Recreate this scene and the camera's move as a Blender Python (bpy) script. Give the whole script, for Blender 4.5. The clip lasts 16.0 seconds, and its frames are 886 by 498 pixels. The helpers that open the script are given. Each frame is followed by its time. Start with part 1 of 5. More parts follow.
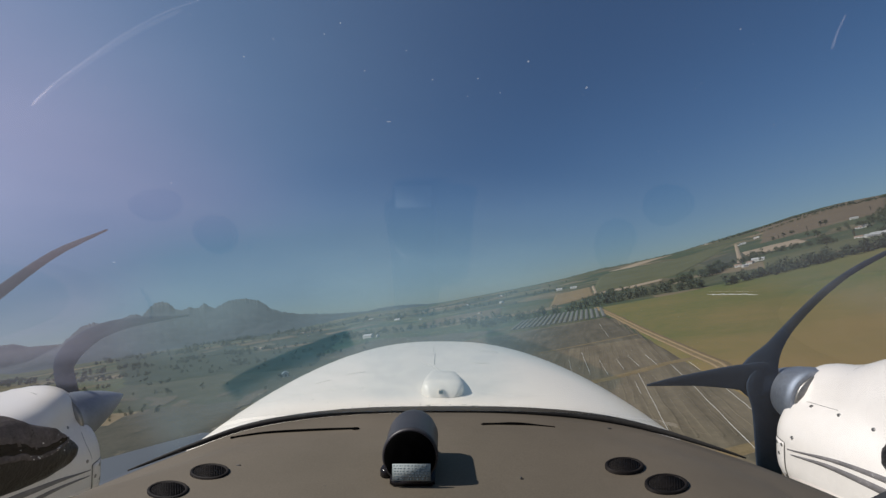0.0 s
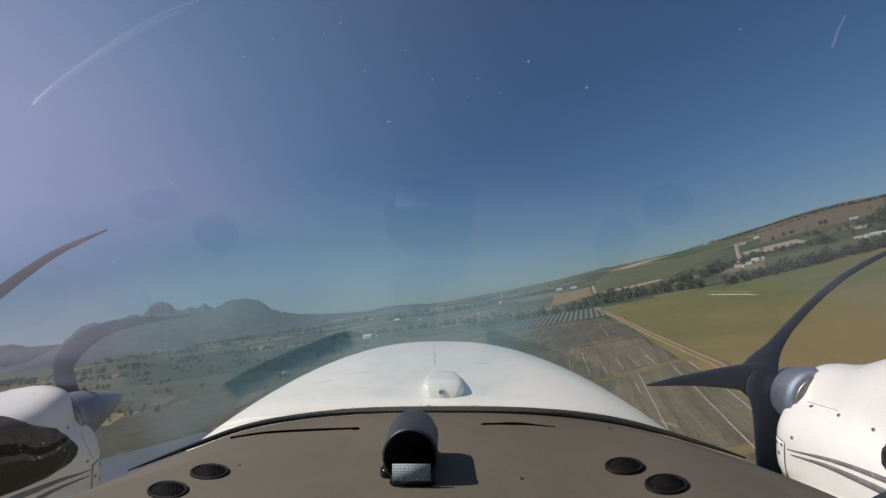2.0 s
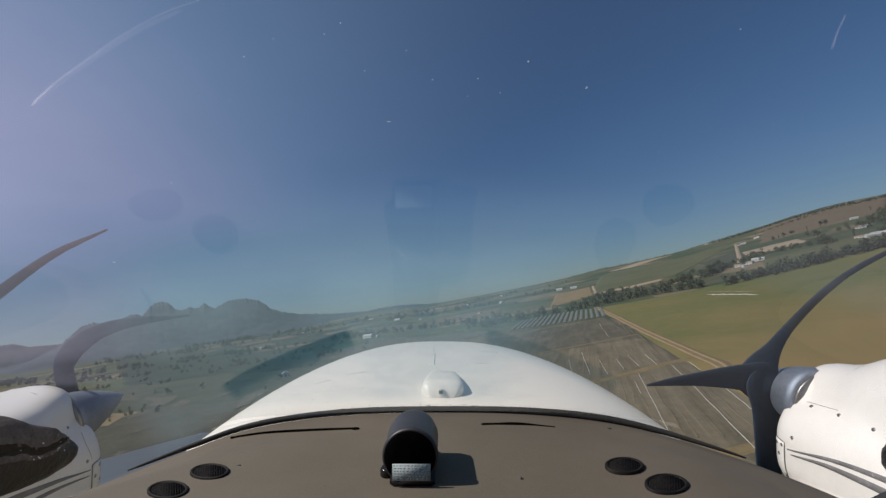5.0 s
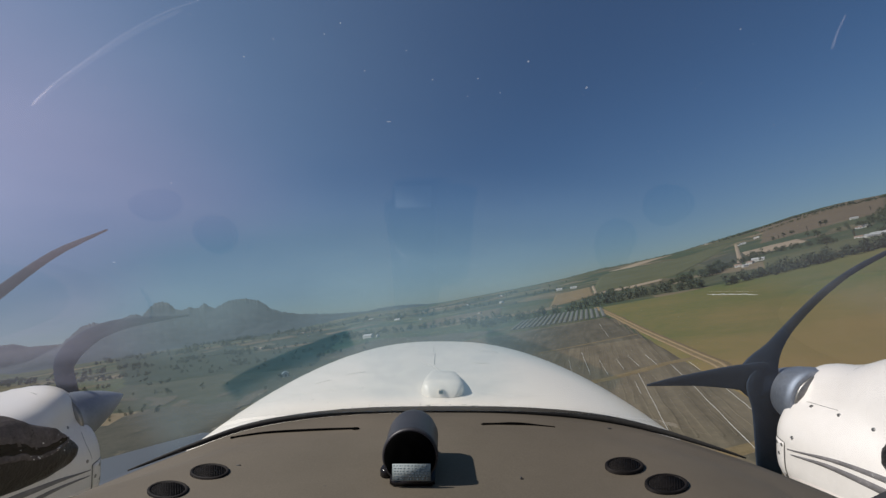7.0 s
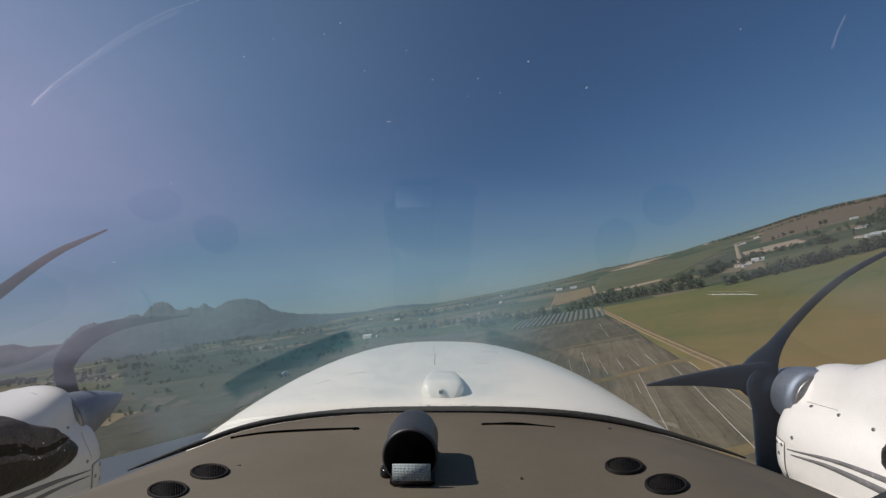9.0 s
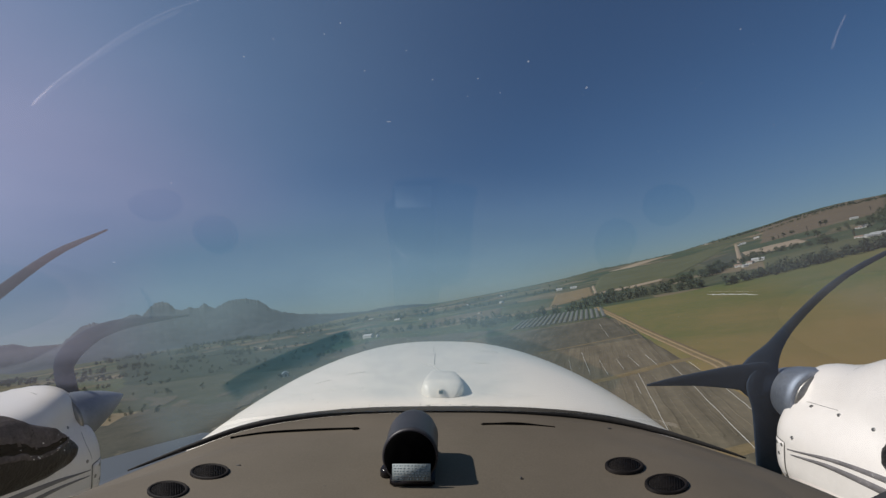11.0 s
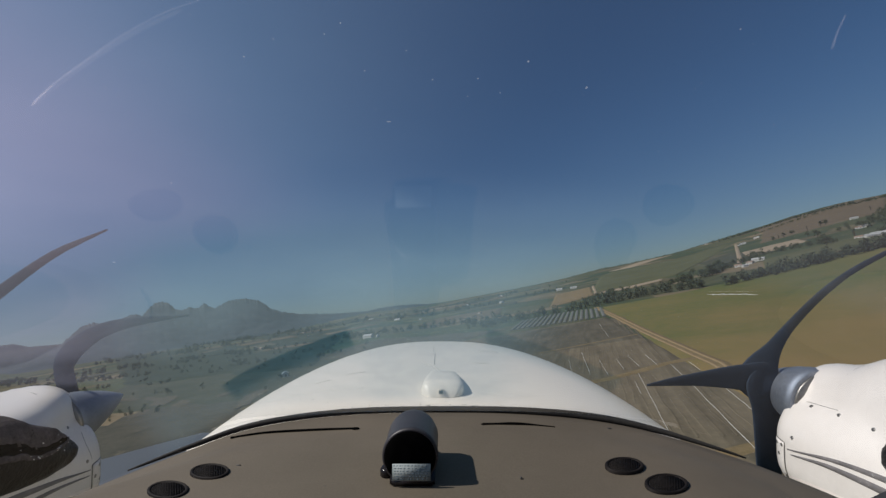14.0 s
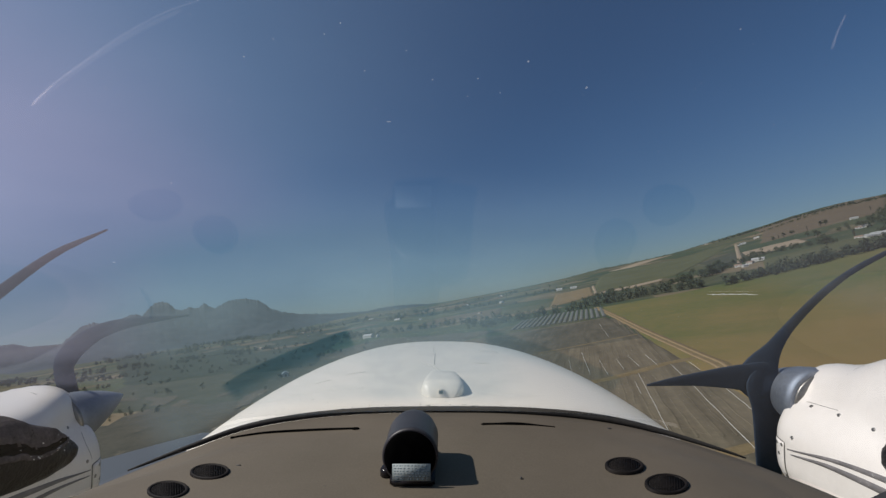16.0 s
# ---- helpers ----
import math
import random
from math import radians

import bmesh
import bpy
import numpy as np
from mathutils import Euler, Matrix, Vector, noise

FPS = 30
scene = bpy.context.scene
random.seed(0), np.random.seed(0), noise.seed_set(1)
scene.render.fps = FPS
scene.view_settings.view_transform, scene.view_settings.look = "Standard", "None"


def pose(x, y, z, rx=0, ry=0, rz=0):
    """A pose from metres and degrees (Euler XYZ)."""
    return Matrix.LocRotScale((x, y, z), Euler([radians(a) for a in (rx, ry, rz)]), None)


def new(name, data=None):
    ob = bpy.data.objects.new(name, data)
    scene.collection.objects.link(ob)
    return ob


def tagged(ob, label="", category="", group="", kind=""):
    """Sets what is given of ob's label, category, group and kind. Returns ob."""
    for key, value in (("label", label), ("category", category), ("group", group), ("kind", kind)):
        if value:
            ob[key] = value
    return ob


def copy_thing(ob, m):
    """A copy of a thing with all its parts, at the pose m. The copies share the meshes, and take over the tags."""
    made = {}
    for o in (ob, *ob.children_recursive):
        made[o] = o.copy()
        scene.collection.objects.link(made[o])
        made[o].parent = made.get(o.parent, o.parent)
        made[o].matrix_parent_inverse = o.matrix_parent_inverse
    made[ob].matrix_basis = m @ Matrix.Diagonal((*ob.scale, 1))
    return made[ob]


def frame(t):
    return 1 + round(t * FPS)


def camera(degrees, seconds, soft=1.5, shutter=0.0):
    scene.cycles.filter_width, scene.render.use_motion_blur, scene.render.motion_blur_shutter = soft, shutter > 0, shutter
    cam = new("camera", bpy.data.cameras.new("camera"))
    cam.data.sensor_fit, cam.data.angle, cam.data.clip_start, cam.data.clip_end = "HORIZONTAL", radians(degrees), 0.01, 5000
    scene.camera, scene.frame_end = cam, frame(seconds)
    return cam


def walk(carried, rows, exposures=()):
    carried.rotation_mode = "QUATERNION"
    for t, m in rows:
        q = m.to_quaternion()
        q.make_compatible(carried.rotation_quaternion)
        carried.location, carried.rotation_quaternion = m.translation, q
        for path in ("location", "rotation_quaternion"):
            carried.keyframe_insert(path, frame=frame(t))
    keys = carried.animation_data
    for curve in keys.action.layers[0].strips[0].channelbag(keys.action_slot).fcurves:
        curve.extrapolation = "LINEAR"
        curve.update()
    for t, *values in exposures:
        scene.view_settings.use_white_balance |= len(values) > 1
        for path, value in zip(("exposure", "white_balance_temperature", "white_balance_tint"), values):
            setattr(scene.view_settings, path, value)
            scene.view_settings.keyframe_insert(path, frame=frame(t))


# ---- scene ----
# A twin-engined light aircraft just after take-off, over a farming valley. The camera is fixed behind the windscreen.
cam = camera(95.0, 16.0, soft=1.4)
HEIGHT, PITCH, BANK = 40.0, 8.2, 9.0
EYE = pose(0, 0, HEIGHT, 90 + PITCH, 0, 0) @ pose(0, 0, 0, 0, 0, -BANK)
walk(cam, [(0.0, EYE), (4.0, EYE), (8.0, EYE), (12.0, EYE), (16.0, EYE)],
     [(0.0, 0.19), (4.0, 0.18), (7.5, 0.13), (9.0, 0.10), (12.5, 0.03), (14.5, 0.0), (16.0, 0.05)])
# The aircraft's own axes: x to the right wing, y to the nose, z up, the origin at the camera.
CRAFT = EYE @ pose(0, 0, 0, -90, 0, 0)

# ---- light ----
SUN_WAY = (CRAFT.to_3x3() @ Vector((-0.71, -0.03, 0.703))).normalized()   # towards the sun
world = bpy.data.worlds.new("sky")
scene.world = world
world.use_nodes = True
wt = world.node_tree
sky = wt.nodes.new("ShaderNodeTexSky")
sky.sky_type = "NISHITA"
sky.sun_disc = False
sky.sun_elevation = math.asin(SUN_WAY.z)
sky.sun_rotation = math.atan2(SUN_WAY.x, SUN_WAY.y)
sky.altitude = 1200
sky.air_density, sky.dust_density, sky.ozone_density = 1.0, 1.35, 3.4
wt.nodes["Background"].inputs["Strength"].default_value = 0.051
tint = wt.nodes.new("ShaderNodeMix")
tint.data_type, tint.blend_type = "RGBA", "MULTIPLY"
tint.inputs["Factor"].default_value = 1.0
# clear and blue overhead, hazy and greyer towards the horizon all round
up = wt.nodes.new("ShaderNodeTexCoord")
rise = wt.nodes.new("ShaderNodeSeparateXYZ")
wt.links.new(up.outputs["Generated"], rise.inputs[0])
haze = wt.nodes.new("ShaderNodeMapRange")
haze.interpolation_type = "SMOOTHSTEP"
haze.inputs["From Min"].default_value, haze.inputs["From Max"].default_value = 0.0, 0.36
wt.links.new(rise.outputs["Z"], haze.inputs["Value"])
air = wt.nodes.new("ShaderNodeMix")
air.data_type = "RGBA"
air.inputs["A"].default_value, air.inputs["B"].default_value = (0.83, 0.935, 1.01, 1), (0.75, 1.0, 1.19, 1)
wt.links.new(haze.outputs["Result"], air.inputs["Factor"])
wt.links.new(air.outputs["Result"], tint.inputs["B"])
wt.links.new(sky.outputs[0], tint.inputs["A"])
wt.links.new(tint.outputs["Result"], wt.nodes["Background"].inputs["Color"])
sun = new("sun", bpy.data.lights.new("sun", "SUN"))
sun.data.energy, sun.data.angle, sun.data.color = 4.45, radians(0.53), (1.0, 0.95, 0.88)
sun.matrix_world = SUN_WAY.to_track_quat("Z", "Y").to_matrix().to_4x4()


# ---- materials ----
def material(name):
    m = bpy.data.materials.new(name)
    m.use_nodes = True
    return m, m.node_tree, m.node_tree.nodes["Principled BSDF"]


def node(t, kind, **values):
    n = t.nodes.new(kind)
    for k, v in values.items():
        n.inputs[k].default_value = v
    return n


def surface(name, low, high, scale=8.0, rough=0.6, metal=0.0, bump=0.15, fine=80.0, dist=0.002, coat=0.0, coords="Object", wear=None):
    """A worn surface: two colours mixed by coarse and fine noise, with a fine relief. wear: colour, amount."""
    m, t, b = material(name)
    tc = t.nodes.new("ShaderNodeTexCoord")
    a = node(t, "ShaderNodeTexNoise", Scale=scale, Detail=6.0, Roughness=0.62)
    f = node(t, "ShaderNodeTexNoise", Scale=fine, Detail=4.0, Roughness=0.6)
    for n in (a, f):
        t.links.new(tc.outputs[coords], n.inputs["Vector"])
    mix = t.nodes.new("ShaderNodeMix")
    mix.data_type = "FLOAT"
    mix.inputs["Factor"].default_value = 0.4
    t.links.new(a.outputs["Fac"], mix.inputs["A"])
    t.links.new(f.outputs["Fac"], mix.inputs["B"])
    ramp = t.nodes.new("ShaderNodeValToRGB")
    ramp.color_ramp.elements[0].position, ramp.color_ramp.elements[1].position = 0.36, 0.64
    ramp.color_ramp.elements[0].color, ramp.color_ramp.elements[1].color = (*low, 1), (*high, 1)
    t.links.new(mix.outputs["Result"], ramp.inputs["Fac"])
    colour = ramp.outputs["Color"]
    if wear:
        w = node(t, "ShaderNodeTexNoise", Scale=wear[2], Detail=8.0, Roughness=0.75)
        t.links.new(tc.outputs[coords], w.inputs["Vector"])
        wr = t.nodes.new("ShaderNodeValToRGB")
        wr.color_ramp.elements[0].position, wr.color_ramp.elements[1].position = 1 - wear[1], 1 - wear[1] + 0.04
        t.links.new(w.outputs["Fac"], wr.inputs["Fac"])
        wm = t.nodes.new("ShaderNodeMix")
        wm.data_type = "RGBA"
        t.links.new(wr.outputs["Color"], wm.inputs["Factor"])
        t.links.new(colour, wm.inputs["A"])
        wm.inputs["B"].default_value = (*wear[0], 1)
        colour = wm.outputs["Result"]
    t.links.new(colour, b.inputs["Base Color"])
    b.inputs["Roughness"].default_value, b.inputs["Metallic"].default_value = rough, metal
    b.inputs["Coat Weight"].default_value = coat
    if bump:
        bp = node(t, "ShaderNodeBump", Strength=bump, Distance=dist)
        t.links.new(f.outputs["Fac"], bp.inputs["Height"])
        t.links.new(bp.outputs["Normal"], b.inputs["Normal"])
    return m


WHITE = surface("white_paint", (0.82, 0.752, 0.655), (0.885, 0.815, 0.72), 3.0, 0.38, 0, 0.05, 40, 0.001, 0.15, wear=((0.45, 0.40, 0.34), 0.27, 30.0))
COWL_WHITE = surface("cowl_paint", (0.74, 0.68, 0.64), (0.81, 0.75, 0.71), 4.0, 0.35, 0, 0.05, 40, 0.001, 0.2, wear=((0.35, 0.31, 0.27), 0.26, 25.0))
DASH = surface("glareshield_vinyl", (0.080, 0.065, 0.046), (0.114, 0.093, 0.068), 4.0, 0.75, 0, 0.35, 420, 0.0006, wear=((0.085, 0.07, 0.055), 0.26, 45.0))
BLACK = surface("black_plastic", (0.007, 0.006, 0.007), (0.014, 0.012, 0.013), 20.0, 0.2, 0, 0.1, 300, 0.0004)
HOUSING = surface("compass_paint", (0.019, 0.017, 0.021), (0.034, 0.031, 0.037), 25.0, 0.5, 0, 0.12, 300, 0.0004)
VENT = surface("vent_plastic", (0.006, 0.005, 0.005), (0.016, 0.013, 0.012), 40.0, 0.65, 0, 0.15, 300, 0.0005)
VENT.node_tree.nodes["Principled BSDF"].inputs["Specular IOR Level"].default_value = 0.12
BLACK.node_tree.nodes["Principled BSDF"].inputs["Specular IOR Level"].default_value = 0.25
BLACK_MATT = surface("black_paint", (0.020, 0.019, 0.019), (0.040, 0.038, 0.036), 20.0, 0.55, 0, 0.15, 300, 0.0005)
RUBBER = surface("rubber_seal", (0.008, 0.007, 0.007), (0.022, 0.020, 0.018), 25.0, 0.8, 0, 0.3, 200, 0.001)
LIP = surface("sooty_lip", (0.005, 0.004, 0.004), (0.014, 0.011, 0.011), 9.0, 0.42, 0, 0.8, 60, 0.006, wear=((0.10, 0.082, 0.078), 0.30, 26.0))
LIP.node_tree.nodes["Principled BSDF"].inputs["Specular IOR Level"].default_value = 0.2
SCREEN = surface("dusty_screen", (0.050, 0.040, 0.040), (0.135, 0.110, 0.110), 22.0, 0.85, 0, 1.0, 70, 0.010, wear=((0.016, 0.013, 0.012), 0.40, 30.0))
SCREEN.node_tree.nodes["Principled BSDF"].inputs["Specular IOR Level"].default_value = 0.15
CHROME = surface("polished_spinner", (0.24, 0.27, 0.33), (0.34, 0.37, 0.43), 5.0, 0.66, 1.0, 0.05, 60, 0.001)
BLADE = surface("blade_paint", (0.024, 0.036, 0.056), (0.036, 0.050, 0.076), 6.0, 0.7, 0, 0.1, 60, 0.001)
BLADE.node_tree.nodes["Principled BSDF"].inputs["Specular IOR Level"].default_value = 0.03
STRIPE = surface("grey_stripe", (0.13, 0.12, 0.12), (0.22, 0.20, 0.20), 14.0, 0.45, 0, 0.05, 60, 0.001, wear=((0.65, 0.62, 0.60), 0.36, 18.0))
STEEL = surface("fastener_steel", (0.20, 0.19, 0.18), (0.32, 0.30, 0.28), 60.0, 0.4, 0.8, 0.1, 200, 0.0005)
PAPER = surface("paper_card", (0.23, 0.27, 0.285), (0.31, 0.345, 0.355), 30.0, 0.7, 0, 0.05, 200, 0.0003)
INK = surface("ink", (0.05, 0.09, 0.12), (0.10, 0.15, 0.18), 60.0, 0.7, 0, 0, 200)
LINING = surface("cabin_lining", (0.050, 0.046, 0.042), (0.075, 0.070, 0.064), 4.0, 0.85, 0, 0.2, 200, 0.001)


def make_glass():
    """The windscreen: clear, glossy acrylic with thin dust and a tinted film standing in for glare and haze."""
    m, t, b = material("windscreen_acrylic")
    t.nodes.remove(b)
    out = t.nodes["Material Output"]
    clear = t.nodes.new("ShaderNodeBsdfTransparent")
    clear.inputs["Color"].default_value = (0.93, 0.96, 0.97, 1)
    gloss = node(t, "ShaderNodeBsdfGlossy", Roughness=0.03)
    fr = node(t, "ShaderNodeFresnel", IOR=1.6)
    film = node(t, "ShaderNodeBsdfTranslucent", Color=(0.74, 0.74, 0.95, 1))
    tc = t.nodes.new("ShaderNodeTexCoord")
    n = node(t, "ShaderNodeTexNoise", Scale=5.0, Detail=5.0, Roughness=0.55)
    t.links.new(tc.outputs["Object"], n.inputs["Vector"])
    amount = node(t, "ShaderNodeMapRange", **{"From Min": 0.3, "From Max": 0.75, "To Min": 0.75, "To Max": 1.25})
    t.links.new(n.outputs["Fac"], amount.inputs["Value"])
    # sun glare put into the dust film as cover, thickest on the left half
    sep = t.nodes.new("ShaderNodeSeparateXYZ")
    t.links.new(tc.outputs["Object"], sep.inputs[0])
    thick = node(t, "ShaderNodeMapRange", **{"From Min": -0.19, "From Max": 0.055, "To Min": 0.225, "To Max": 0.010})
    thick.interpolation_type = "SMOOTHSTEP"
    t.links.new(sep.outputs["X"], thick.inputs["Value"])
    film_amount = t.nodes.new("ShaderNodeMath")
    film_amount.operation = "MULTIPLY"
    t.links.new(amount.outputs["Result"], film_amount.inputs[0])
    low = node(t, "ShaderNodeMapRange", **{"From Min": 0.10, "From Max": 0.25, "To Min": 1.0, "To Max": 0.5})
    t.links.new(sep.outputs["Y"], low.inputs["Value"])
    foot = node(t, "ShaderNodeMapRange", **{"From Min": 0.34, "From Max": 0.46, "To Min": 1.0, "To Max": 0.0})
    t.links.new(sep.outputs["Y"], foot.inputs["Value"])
    film_fade = t.nodes.new("ShaderNodeMath")
    film_fade.operation = "MULTIPLY"
    t.links.new(low.outputs["Result"], film_fade.inputs[0])
    t.links.new(foot.outputs["Result"], film_fade.inputs[1])
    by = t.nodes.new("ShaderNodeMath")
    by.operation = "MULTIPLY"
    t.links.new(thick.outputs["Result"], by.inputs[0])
    t.links.new(film_fade.outputs[0], by.inputs[1])
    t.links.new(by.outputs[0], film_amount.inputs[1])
    # the lower screen: a tinted veil, and two slanting reflections painted into it
    def calc(op, *values):
        c = t.nodes.new("ShaderNodeMath")
        c.operation = op
        for i, v in enumerate(values):
            if isinstance(v, (int, float)):
                c.inputs[i].default_value = v
            else:
                t.links.new(v, c.inputs[i])
        return c.outputs[0]

    def ramp(v, low, high, a, b):
        r = node(t, "ShaderNodeMapRange", **{"From Min": min(low, high), "From Max": max(low, high), "To Min": a if low < high else b, "To Max": b if low < high else a})
        r.interpolation_type = "SMOOTHSTEP"
        t.links.new(v, r.inputs["Value"])
        return r.outputs["Result"]

    gx, gy = sep.outputs["X"], sep.outputs["Y"]
    # dark teal reflections of the demister slots, painted into the glass colour
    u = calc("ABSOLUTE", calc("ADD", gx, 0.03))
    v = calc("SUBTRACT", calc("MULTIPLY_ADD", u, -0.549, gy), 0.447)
    image_u = calc("MULTIPLY", ramp(u, 0.079, 0.086, 0.0, 1.0), ramp(u, 0.282, 0.298, 1.0, 0.0))
    image_v = calc("MULTIPLY", ramp(v, -0.021, -0.015, 0.0, 1.0), ramp(v, 0.002, 0.040, 1.0, 0.0))
    slot_image = calc("MULTIPLY", calc("MULTIPLY", image_u, image_v), ramp(gx, -0.05, 0.05, 1.0, 0.42))
    veil_keep = calc("MULTIPLY_ADD", slot_image, -0.45, 1.0)
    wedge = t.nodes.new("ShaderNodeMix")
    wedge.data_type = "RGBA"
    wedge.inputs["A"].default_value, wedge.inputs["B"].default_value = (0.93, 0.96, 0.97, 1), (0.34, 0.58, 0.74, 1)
    t.links.new(slot_image, wedge.inputs["Factor"])
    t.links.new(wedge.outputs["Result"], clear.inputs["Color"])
    # distance haze and the glareshield's reflection, put in as a mottled veil
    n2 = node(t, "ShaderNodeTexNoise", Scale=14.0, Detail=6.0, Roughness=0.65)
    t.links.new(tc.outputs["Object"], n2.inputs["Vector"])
    veil_mottle = ramp(n2.outputs["Fac"], 0.25, 0.75, 0.20, 0.29)
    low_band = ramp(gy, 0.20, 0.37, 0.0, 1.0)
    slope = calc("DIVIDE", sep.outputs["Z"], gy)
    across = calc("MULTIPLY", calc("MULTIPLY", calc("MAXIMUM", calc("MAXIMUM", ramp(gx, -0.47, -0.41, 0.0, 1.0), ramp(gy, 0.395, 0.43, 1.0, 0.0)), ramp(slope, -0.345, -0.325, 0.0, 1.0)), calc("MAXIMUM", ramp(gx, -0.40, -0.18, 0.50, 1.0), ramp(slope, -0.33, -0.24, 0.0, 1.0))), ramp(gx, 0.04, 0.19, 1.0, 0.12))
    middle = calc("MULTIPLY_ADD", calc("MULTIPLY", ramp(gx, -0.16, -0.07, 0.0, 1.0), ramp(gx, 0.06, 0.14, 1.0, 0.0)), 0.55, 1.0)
    veil = calc("MULTIPLY", calc("MULTIPLY", calc("MULTIPLY", calc("MULTIPLY", low_band, middle), across), ramp(gy, 0.64, 0.685, 1.0, 0.12)), calc("MULTIPLY", veil_mottle, veil_keep))
    total = calc("ADD", calc("ADD", veil, film_amount.outputs[0]), calc("MULTIPLY", ramp(gx, 0.10, 0.26, 0.0, 0.13), ramp(gy, 0.27, 0.345, 1.0, 0.0)))
    # glare and haze colours by place: mauve left, teal low, grey-mauve right
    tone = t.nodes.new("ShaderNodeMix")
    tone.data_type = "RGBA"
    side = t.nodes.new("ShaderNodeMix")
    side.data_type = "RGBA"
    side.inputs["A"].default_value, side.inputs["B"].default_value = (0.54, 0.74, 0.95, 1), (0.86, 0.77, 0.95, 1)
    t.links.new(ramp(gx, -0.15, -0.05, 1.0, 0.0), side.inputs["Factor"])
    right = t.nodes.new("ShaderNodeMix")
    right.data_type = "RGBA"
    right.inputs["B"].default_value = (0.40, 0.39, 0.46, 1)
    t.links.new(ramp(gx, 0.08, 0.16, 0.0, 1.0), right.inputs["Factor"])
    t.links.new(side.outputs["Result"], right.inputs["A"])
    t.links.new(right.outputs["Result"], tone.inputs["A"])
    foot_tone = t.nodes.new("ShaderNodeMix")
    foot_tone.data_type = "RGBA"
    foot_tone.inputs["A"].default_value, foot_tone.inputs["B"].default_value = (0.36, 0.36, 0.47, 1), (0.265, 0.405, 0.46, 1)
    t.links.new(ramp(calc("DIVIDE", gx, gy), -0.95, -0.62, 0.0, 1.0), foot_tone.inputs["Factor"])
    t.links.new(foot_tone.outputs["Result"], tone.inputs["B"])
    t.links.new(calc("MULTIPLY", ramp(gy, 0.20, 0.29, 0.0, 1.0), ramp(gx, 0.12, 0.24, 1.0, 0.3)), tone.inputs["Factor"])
    # the painted slot reflections take a teal film colour
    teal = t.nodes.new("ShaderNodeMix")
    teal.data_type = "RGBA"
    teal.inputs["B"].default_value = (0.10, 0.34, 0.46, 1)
    t.links.new(slot_image, teal.inputs["Factor"])
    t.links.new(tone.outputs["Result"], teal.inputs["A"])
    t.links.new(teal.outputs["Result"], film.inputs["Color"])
    # dust, glare and haze all share this one mix
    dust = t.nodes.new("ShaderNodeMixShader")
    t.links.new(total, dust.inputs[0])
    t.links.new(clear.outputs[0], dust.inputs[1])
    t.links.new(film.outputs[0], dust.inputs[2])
    mix = t.nodes.new("ShaderNodeMixShader")
    t.links.new(fr.outputs[0], mix.inputs[0])
    t.links.new(dust.outputs[0], mix.inputs[1])
    t.links.new(gloss.outputs[0], mix.inputs[2])
    t.links.new(mix.outputs[0], out.inputs["Surface"])
    return m


GLASS = make_glass()
DIRT = surface("dirt_fleck", (0.55, 0.58, 0.62), (0.80, 0.82, 0.85), 200.0, 0.8, 0, 0, 300)


# ---- building helpers ----
def empty(name, m):
    ob = new(name)
    ob.matrix_world = m
    return ob


def part(name, bm, mat, parent=None, label="", smooth=True, m=None):
    """Link a bmesh as one mesh object under a thing or a part."""
    me = bpy.data.meshes.new(name)
    bm.to_mesh(me)
    bm.free()
    if smooth:
        for p in me.polygons:
            p.use_smooth = len(p.vertices) <= 8
    for one in mat if isinstance(mat, list) else [mat]:
        me.materials.append(one)
    ob = new(name, me)
    if parent:
        ob.parent = parent
    if m is not None:
        ob.matrix_basis = m
    if label:
        ob["label"] = label
    return ob


def skin(bm, rings, closed=True, caps=True):
    """Faces between rings of points."""
    vs = [[bm.verts.new(p) for p in r] for r in rings]
    for a, b in zip(vs, vs[1:]):
        n = len(a)
        for i in range(n if closed else n - 1):
            j = (i + 1) % n
            bm.faces.new((a[i], a[j], b[j], b[i]))
    if caps and closed:
        bm.faces.new(vs[0][::-1])
        bm.faces.new(vs[-1])
    return vs


def tube(bm, points, r, n=8, caps=True):
    """A round bar along points; r: a radius or one for each point."""
    pts = [Vector(p) for p in points]
    rs = r if isinstance(r, (list, tuple)) else [r] * len(pts)
    rings = []
    for i, p in enumerate(pts):
        d = (pts[min(i + 1, len(pts) - 1)] - pts[max(i - 1, 0)]).normalized()
        a = d.orthogonal().normalized() if abs(d.z) > 0.95 else d.cross(Vector((0, 0, 1))).normalized()
        b = d.cross(a)
        rings.append([p + (a * math.cos(k * math.tau / n) + b * math.sin(k * math.tau / n)) * rs[i] for k in range(n)])
    skin(bm, rings, True, caps)


def box(bm, cx, cy, cz, sx, sy, sz, bevel=0.0, m=None):
    r = bmesh.ops.create_cube(bm, size=1.0, matrix=(m or Matrix()) @ Matrix.Translation((cx, cy, cz)) @ Matrix.Diagonal((sx, sy, sz, 1)))
    if bevel:
        es = {e for v in r["verts"] for e in v.link_edges}
        bmesh.ops.bevel(bm, geom=list(es), offset=bevel, segments=2, affect="EDGES")


def lathe(bm, profile, n=32, m=None):
    """A turned body: profile of (radius, height) about z."""
    m = m or Matrix()
    skin(bm, [[m @ Vector((max(r, 1e-4) * math.cos(k * math.tau / n), max(r, 1e-4) * math.sin(k * math.tau / n), h)) for k in range(n)] for r, h in profile])


def fixed(bm):
    bmesh.ops.recalc_face_normals(bm, faces=bm.faces)
    return bm


